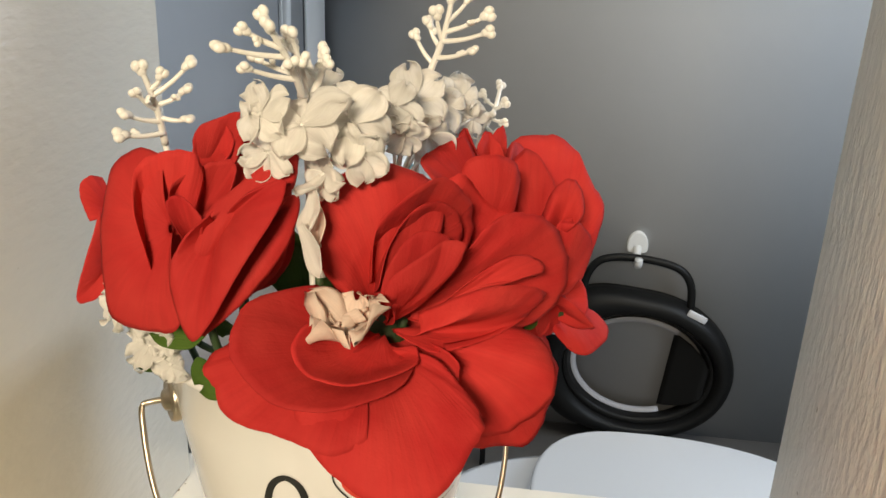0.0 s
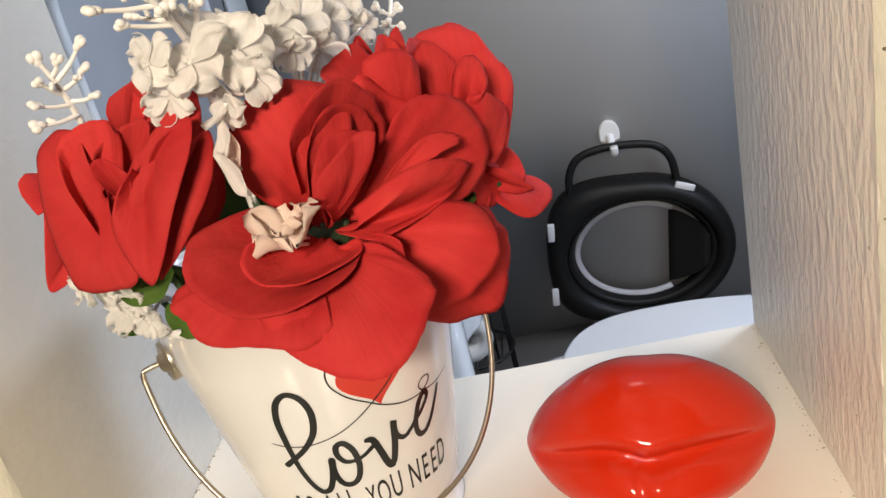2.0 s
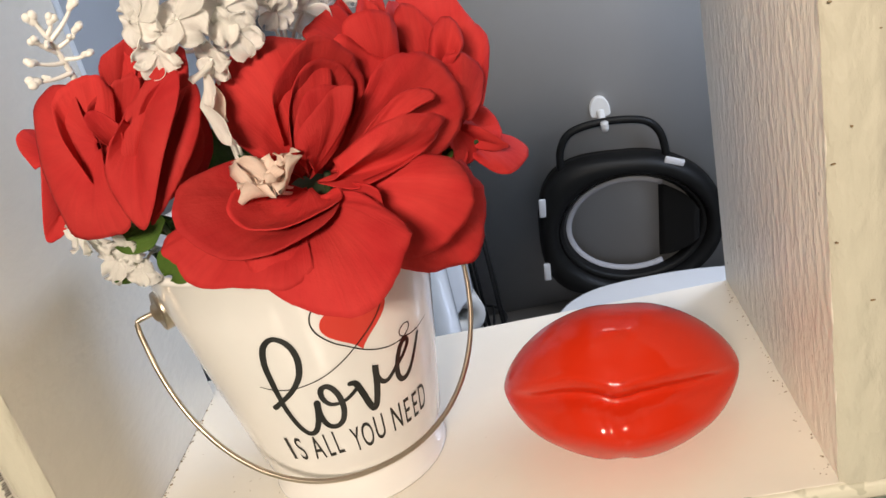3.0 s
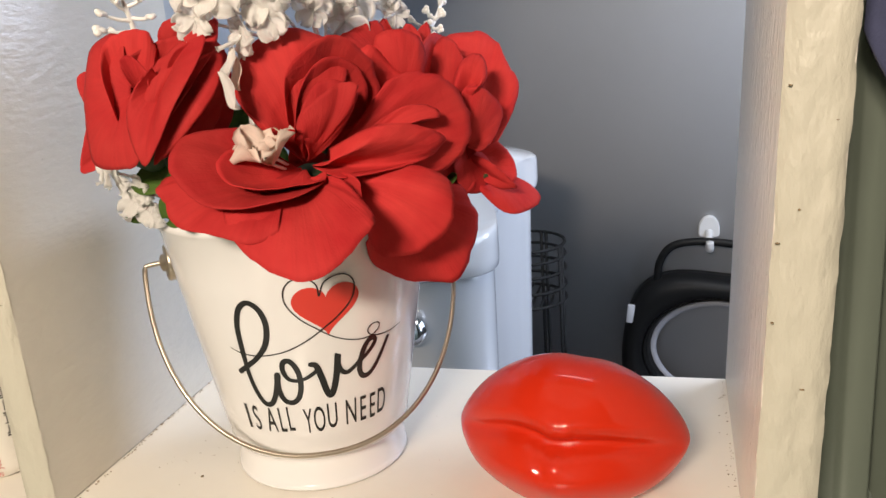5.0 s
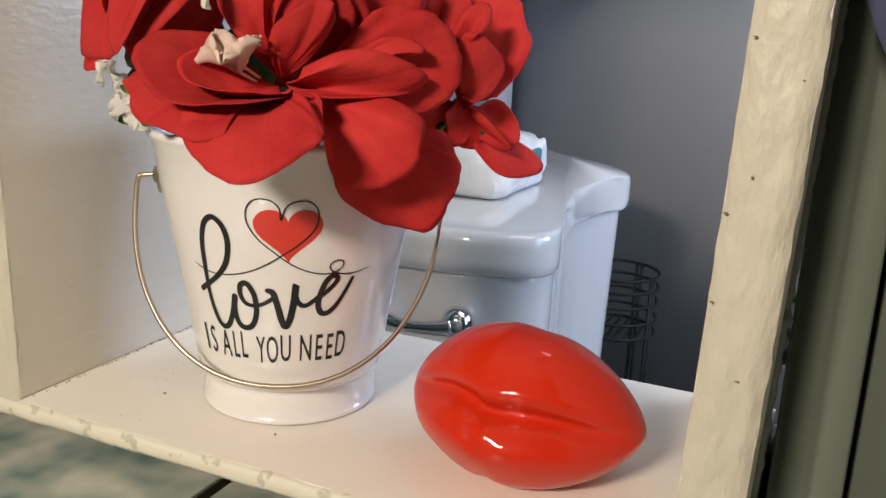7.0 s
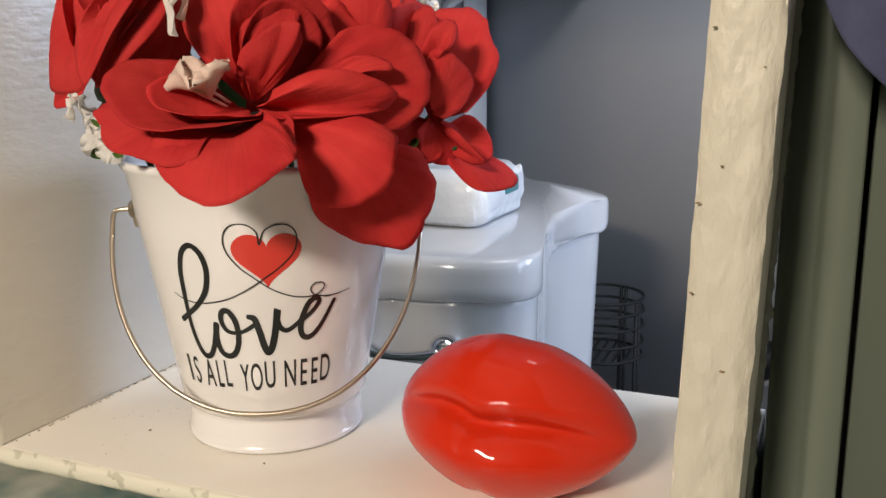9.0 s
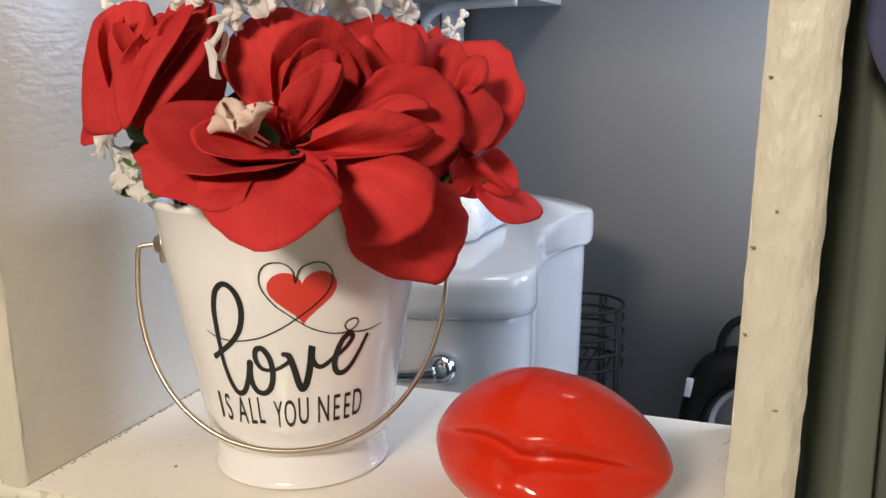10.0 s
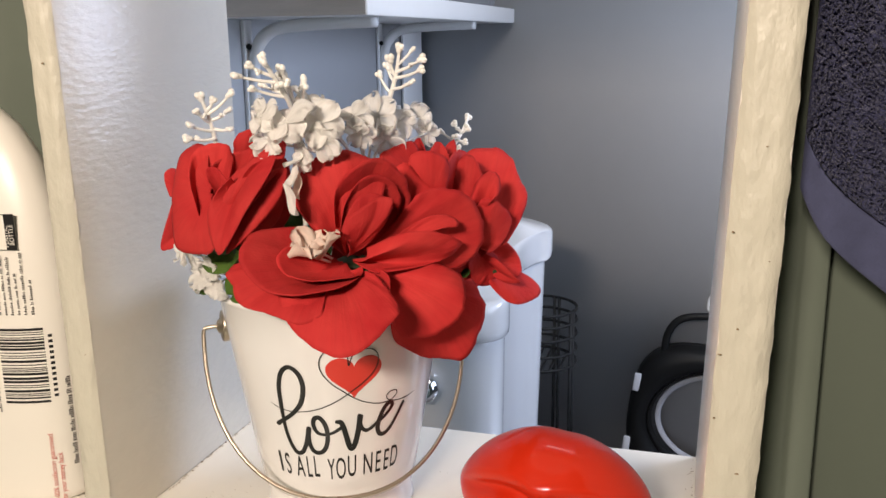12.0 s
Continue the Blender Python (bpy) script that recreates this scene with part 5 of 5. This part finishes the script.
def toilet():
    ob = thing("toilet", "white porcelain toilet with closed lid and chrome side lever", "toilet")
    part("tank", rounded(tank_outline(-0.020), 0.36, 0.706, 0.012, 0.10), M_PORC, ob)
    part("tank_lid", rounded(tank_outline(0.0), 0.704, 0.762, 0.014, 0.0), M_PORC, ob)
    lever = part("flush_lever", tube(spline([(-0.165, 0.606, 0.640), (-0.195, 0.602, 0.635), (-0.235, 0.602, 0.632), (-0.262, 0.604, 0.637)], 6), 0.008, 12,
                 radii=[0.011 - 0.0045 * math.sin(math.pi * min(k / 18, 1)) for k in range(19)]), M_CHROME, ob, "chrome flush lever")
    part("knob", blob((-0.163, 0.618, 0.642), 0.021, (1, 0.9, 1), sub=3), M_CHROME, lever)
    part("bowl", rounded([(0.17 + 0.29 * math.cos(a), TANK_Y - 0.03 + 0.17 * math.sin(a)) for a in [2 * math.pi * k / 48 for k in range(48)]], FLOOR, 0.33, 0.03, 0.35), M_PORC, ob)
    lid = [(0.22 + (0.28 if math.cos(a) > 0 else 0.190) * math.copysign(abs(math.cos(a)) ** (1.0 if math.cos(a) > 0 else 0.6), math.cos(a)), TANK_Y - 0.03 + 0.185 * math.copysign(abs(math.sin(a)) ** 0.9, math.sin(a)))
           for a in [2 * math.pi * k / 64 for k in range(64)]]
    part("seat", rounded(lid, 0.325, 0.342, 0.006), M_PORC, ob)
    part("seat_lid", rounded(lid, 0.344, 0.362, 0.008), M_PORC, ob)
    return ob


toilet()


def wipes_pack():
    bm = box(-0.33, -0.17, 0.78, 0.98, 0.762, 0.84, 0.025, 4)
    bmesh.ops.subdivide_edges(bm, edges=bm.edges[:], cuts=2, use_grid_fill=True)
    for v in bm.verts:
        k = noise.noise(v.co * 45) * 0.007
        v.co.x += k
        v.co.z += max(noise.noise(v.co * 60 + Vector((3, 1, 2))) * 0.012, -0.002) if v.co.z > 0.78 else 0
    ob = tagged(part("wipes_packet", bm, M_WRAP), "crumpled white plastic wipes packet lying on the toilet tank", "packet")
    part("printed_patch", box(-0.18, -0.166, 0.87, 0.93, 0.800, 0.825, 0.004), M_TEAL, ob, "teal and green print")
    return ob


wipes_pack()


def paper_stand():
    ob = thing("wire_stand", "black wire toilet paper stand with round basket top on the floor", "stand")
    c = Vector((-0.190, 1.66, 0))
    r = 0.095

    def ring(z, rr=r, w=0.0040):
        return tube([(c.x + rr * math.cos(2 * math.pi * k / 40), c.y + rr * math.sin(2 * math.pi * k / 40), z) for k in range(40)], w, 6, closed=True)

    for z in (0.450, 0.420, 0.385, 0.345, 0.31, 0.0):
        part("hoop", ring(z), M_BLACKWIRE, ob)
    for a in (-20, 70, 160, 250):
        for da in (-4, 4):
            x, y = c.x + r * math.cos(radians(a + da)), c.y + r * math.sin(radians(a + da))
            part("post", tube([(x, y, FLOOR), (x, y, 0.452)], 0.0045, 6), M_BLACKWIRE, ob)
    for tier in (0.31, 0.0):
        for k in range(9):
            x = c.x - r + 2 * r * (k + 0.5) / 9
            h = math.sqrt(max(r * r - (x - c.x) ** 2, 0))
            part("grate_wire", tube([(x, c.y - h, tier), (x, c.y + h, tier)], 0.0032, 5), M_BLACKWIRE, ob)
    return ob


paper_stand()


def paper_roll():
    c = Vector((-0.205, 1.64, 0.09))
    bm = lathe([(0.022, 0.0), (0.056, 0.0), (0.058, 0.003), (0.058, 0.097), (0.056, 0.1), (0.022, 0.1)], 40, close=True)
    bmesh.ops.transform(bm, matrix=Matrix.Translation(c) @ Matrix.Rotation(radians(-75), 4, "Z") @ Matrix.Rotation(radians(90), 4, "Y") @ Matrix.Translation((0, 0, -0.05)), verts=bm.verts[:])
    bmesh.ops.translate(bm, vec=(0, 0, 0.003 - min(v.co.z for v in bm.verts)), verts=bm.verts[:])
    ob = tagged(part("toilet_paper_roll", bm, M_PAPER), "white toilet paper roll lying in the wire stand", "paper roll")
    return ob


paper_roll()


def seat_reducer():
    ob = thing("potty_seat", "black plastic training toilet seat with grey rim hanging from a hook", "potty seat")
    cx, cz, y = 0.268, 0.117, 1.80
    tilt = Matrix.Translation((cx, y, cz)) @ Matrix.Rotation(radians(7), 4, "Y")

    def put(name, bm, material, label=""):
        bmesh.ops.recalc_face_normals(bm, faces=bm.faces[:])
        bmesh.ops.transform(bm, matrix=tilt, verts=bm.verts[:])
        return part(name, bm, material, ob, label)

    def outer(t):
        c, s = math.cos(t), math.sin(t)
        p = 0.52 if c < 0 else 1.0
        return (math.copysign(abs(c) ** p, c) * 0.240, math.copysign(abs(s) ** (0.75 if c < 0 else 1.0), s) * 0.197)

    n = 80
    bm = bmesh.new()
    rows = []
    prof = [(0.0, 0.045), (-0.01, 0.005), (0.10, -0.016), (0.30, -0.026), (0.60, -0.026), (0.85, -0.016), (0.97, 0.0), (1.0, 0.020), (1.0, 0.045)]
    for k in range(n):
        t = 2 * math.pi * k / n
        ox, oz = outer(t)
        ix, iz = 0.002 + 0.190 * math.cos(t), -0.008 + 0.150 * math.sin(t)
        rows.append([bm.verts.new((ix + (ox - ix) * f, d, iz + (oz - iz) * f)) for f, d in prof])
    for k in range(n):
        a, b = rows[k], rows[(k + 1) % n]
        for j in range(len(prof) - 1):
            bm.faces.new((a[j], a[j + 1], b[j + 1], b[j]))
        bm.faces.new((a[-1], a[0], b[0], b[-1]))
    put("ring", bm, M_BLACK)
    funnel = bmesh.new()
    rows = []
    for k in range(60):
        t = 2 * math.pi * k / 60
        rows.append([funnel.verts.new((0.002 + rx * math.cos(t), d, -0.008 + rz * math.sin(t))) for rx, rz, d in ((0.190, 0.150, 0.0), (0.172, 0.135, 0.030), (0.170, 0.133, 0.030), (0.188, 0.148, -0.004))])
    for k in range(60):
        a, b = rows[k], rows[(k + 1) % 60]
        for j in range(4):
            funnel.faces.new((a[j], a[(j + 1) % 4], b[(j + 1) % 4], b[j]))
    put("inner_slope", funnel, M_BLACK)
    rim = [(0.002 + 0.166 * math.cos(radians(a)), 0.040, -0.012 + 0.130 * math.sin(radians(a))) for a in range(60, 301, 6)]
    put("inner_rim", tube(rim, 0.011, 10), M_GREYRIM, "pale grey rubber rim")
    shield = bmesh.new()
    q = [[shield.verts.new((0.075 + 0.095 * i / 6, 0.035 - 0.045 * (i / 6), (-0.098 + 0.196 * j / 12) * math.sqrt(max(1.25 - (0.42 + 0.62 * i / 6) ** 2, 0.05)) - 0.006)) for j in range(13)] for i in range(7)]
    back = [[shield.verts.new(v.co + Vector((0.004, 0.006, 0))) for v in r] for r in q]
    for g, flip in ((q, False), (back, True)):
        for a, b in zip(g, g[1:]):
            for j in range(12):
                shield.faces.new((a[j], a[j + 1], b[j + 1], b[j]) if not flip else (b[j], b[j + 1], a[j + 1], a[j]))
    for a, b in ((q[0], back[0]), (q[-1], back[-1])):
        for j in range(12):
            shield.faces.new((a[j], a[j + 1], b[j + 1], b[j]))
    put("splash_guard", shield, M_BLACK)
    handle = spline([(-0.172, 0.012, 0.160), (-0.172, 0.012, 0.215), (-0.150, 0.012, 0.258), (-0.100, 0.012, 0.278), (-0.02, 0.012, 0.284), (0.045, 0.012, 0.274), (0.080, 0.012, 0.238), (0.094, 0.012, 0.175)], 8)
    put("hanging_handle", tube(handle, 0.010, 10), M_BLACK)
    for x, z, rot in ((-0.228, 0.079, 90), (-0.228, -0.103, 90), (0.108, 0.172, 17)):
        b = box(-0.025, 0.025, -0.004, 0.004, -0.009, 0.009, 0.003)
        bmesh.ops.transform(b, matrix=pose(x, -0.018, z, 0, rot, 0), verts=b.verts[:])
        put("pad", b, M_PAD, "white rubber grip pad")
    return ob


seat_reducer()


def wall_hook():
    ob = thing("adhesive_hook", "white plastic adhesive hook on the bathroom wall", "hook")
    x0, z0, wall = 0.243, 0.422, 1.87
    outline = []
    for k in range(32):
        c, q = math.cos(2 * math.pi * k / 32), math.sin(2 * math.pi * k / 32)
        outline.append((x0 + 0.026 * math.copysign(abs(c) ** (1 if q > 0 else 0.4), c), z0 + (0.036 * q if q > 0 else 0.020 * math.copysign(abs(q) ** 0.4, q))))
    bm = bmesh.new()
    rows = [[bm.verts.new((x0 + (x - x0) * f, y, z0 + (z - z0) * f)) for x, z in outline] for y, f in ((wall, 1), (wall - 0.008, 1), (wall - 0.011, 0.9))]
    for a, b in zip(rows, rows[1:]):
        for k in range(32):
            bm.faces.new((a[k], a[(k + 1) % 32], b[(k + 1) % 32], b[k]))
    bm.faces.new(rows[2])
    bm.faces.new(rows[0][::-1])
    bmesh.ops.recalc_face_normals(bm, faces=bm.faces[:])
    part("plate", bm, M_WHITEPAINT, ob, smooth=False)
    part("prong", tube(spline([(x0, wall - 0.008, z0 - 0.005), (x0, wall - 0.040, z0 - 0.028), (x0, wall - 0.062, z0 - 0.034), (x0, wall - 0.076, z0 - 0.026), (x0, wall - 0.080, z0 - 0.012)], 6), 0.010, 10), M_WHITEPAINT, ob)
    return ob


wall_hook()


def floating_shelf():
    ob = thing("wall_shelf", "white wall shelf with grey worn end on curved white brackets", "shelf")
    x0, x1, y0, y1, z = -0.557, -0.300, 0.80, 1.868, 1.144
    part("shelf_plank", box(x0, x1, y0 + 0.004, y1, z, z + 0.036, 0.002), M_WHITEPAINT, ob)
    part("end_grain", box(x0, x1 - 0.002, y0, y0 + 0.004, z + 0.001, z + 0.035), M_GREYWOOD, ob, "worn grey end grain", smooth=False)
    for yy in (0.90, 1.54):
        arm = spline([(x0 + 0.010, yy, z - 0.26), (x0 + 0.012, yy, z - 0.14), (x0 + 0.018, yy, z - 0.06), (x0 + 0.05, yy, z - 0.020), (x0 + 0.12, yy, z - 0.010), (x0 + 0.235, yy, z - 0.006)], 8)
        br = part("bracket", tube(arm, 0.011, 8), M_WHITEPAINT, ob)
        part("bracket_plate", box(x0 + 0.0005, x0 + 0.008, yy - 0.014, yy + 0.014, z - 0.26, z - 0.002, 0.002), M_WHITEPAINT, br)
        part("screw", blob((x0 + 0.012, yy - 0.008, z - 0.045), 0.006, (1, 1, 1), sub=1), M_BLACK, br, "dark screw head")
    return ob


floating_shelf()


def basket():
    bm = box(-0.53, -0.315, 1.15, 1.72, 1.180, 1.30, 0.012, 3)
    return tagged(part("storage_basket", bm, M_BASKET), "grey woven storage basket on the wall shelf", "basket")


basket()


def towel():
    """Hanging terry towel with a flat-woven hem along its slanting lower edge."""
    ob = thing("towel", "navy blue terry towel hanging in folds in front of the wall", "towel")
    rnd = random.Random(4)

    def sheet(v0, v1, puff, n, m, name, material, label=""):
        bm = bmesh.new()
        top = 1.52
        grid = []
        for side in (0, 1):
            g = []
            for i in range(n + 1):
                u = i / n
                row = []
                for j in range(m + 1):
                    v = v0 + (v1 - v0) * j / m
                    x = 0.241 + 0.21 * u + 0.012 * (1 - v)
                    low = 1.022 - 0.10 * (1 - math.exp(-(x - 0.237) * 14)) + 0.010 * max(0, 1 - u * 14) ** 2
                    z = top + (low - top) * v
                    fold = 0.014 * math.sin(u * 9 + 0.8) + 0.006 * math.sin(u * 23 + v * 3)
                    y = 0.040 + fold * (0.4 + 0.6 * v) + (0.010 if side else -0.010) * min(1, min(u, 1 - u) * 14 + 0.15) * puff
                    if side == 0 and material == M_TOWEL:
                        y -= 0.0050 * abs(noise.noise((x * 210, z * 210, 0))) + 0.0022 * noise.noise((x * 460, z * 460, 8)) + 0.003 * noise.noise((x * 60, z * 60, 3))
                    row.append(bm.verts.new((x, y, z)))
                g.append(row)
            grid.append(g)
        for s, g in enumerate(grid):
            for a, b in zip(g, g[1:]):
                for j in range(m):
                    q = (a[j], a[j + 1], b[j + 1], b[j])
                    bm.faces.new(q if s == 0 else q[::-1])
        f, k = grid
        rim = [(i, 0) for i in range(n)] + [(n, j) for j in range(m)] + [(i, m) for i in range(n, 0, -1)] + [(0, j) for j in range(m, 0, -1)]
        for p in range(len(rim)):
            (a, b), (c, d) = rim[p], rim[(p + 1) % len(rim)]
            bm.faces.new((f[a][b], f[c][d], k[c][d], k[a][b]))
        bmesh.ops.recalc_face_normals(bm, faces=bm.faces[:])
        return part(name, bm, material, ob, label)

    sheet(0.0, 0.935, 1.0, 170, 400, "terry_cloth", M_TOWEL)
    sheet(0.937, 1.0, 0.75, 90, 14, "hem", M_HEM, "flat-woven navy hem band")
    # terry loops standing off the cloth
    bm = bmesh.new()
    for _ in range(15000):
        v, x = rnd.uniform(0.35, 0.93), 0.242 + 0.16 * rnd.random() ** 1.3
        u = (x - 0.237) / 0.21
        low = 1.022 - 0.10 * (1 - math.exp(-(x - 0.237) * 14)) + 0.010 * max(0, 1 - u * 14) ** 2
        z = 1.52 + (low - 1.52) * v
        x += 0.012 * (1 - v)
        fold = 0.014 * math.sin(u * 9 + 0.8) + 0.006 * math.sin(u * 23 + v * 3)
        y = 0.040 + fold * (0.4 + 0.6 * v) - 0.010 * min(1, min(u, 1 - u) * 14 + 0.15) - 0.002
        r, h = rnd.uniform(0.0004, 0.0008), rnd.uniform(0.0025, 0.0060)
        top = Vector((x + rnd.uniform(-0.002, 0.002), y - h, z + rnd.uniform(-0.003, 0.002)))
        foot = [bm.verts.new((x + r * math.cos(a), y + 0.001, z + r * math.sin(a))) for a in (0.3, 2.4, 4.5)]
        peak = [bm.verts.new(top + Vector((0.7 * r * math.cos(a), 0, 0.7 * r * math.sin(a)))) for a in (0.3, 2.4, 4.5)]
        for k in range(3):
            bm.faces.new((foot[k], foot[(k + 1) % 3], peak[(k + 1) % 3], peak[k]))
        bm.faces.new(peak)
    tagged(part("terry_pile", bm, M_TOWEL, ob), kind="stuff")
    part("rail", tube([(0.20, 0.045, 1.525), (0.48, 0.045, 1.525)], 0.008, 10), M_CHROME, ob)
    for x in (0.26, 0.47):
        part("rail_bracket", tube([(x, 0.045, 1.525), (x, 0.10, 1.525)], 0.007, 8), M_CHROME, ob)
    return ob


towel()


def vanity():
    """Counter of large marbled tiles with dark grout, just below the shelf."""
    ob = thing("vanity_counter", "teal and cream marbled tile counter with dark grout below the shelf", "counter")
    top = 0.705
    part("cabinet", box(-0.88, 0.53, -0.38, 0.096, FLOOR, top - 0.022, 0.004), M_BROWN, ob)
    part("grout_bed", box(-0.90, 0.55, -0.42, 0.098, top - 0.022, top - 0.003), M_GROUT, ob, "dark brown grout")
    xs = [-0.90, -0.438, -0.104, 0.226, 0.55]
    ys = [-0.42, -0.22, 0.098]
    for x0, x1 in zip(xs, xs[1:]):
        for y0, y1 in zip(ys, ys[1:]):
            part("tile", box(x0 + 0.005, x1 - 0.005, y0 + 0.005, y1 - 0.005, top - 0.012, top, 0.0015), M_MARBLE, ob)
    return ob


vanity()
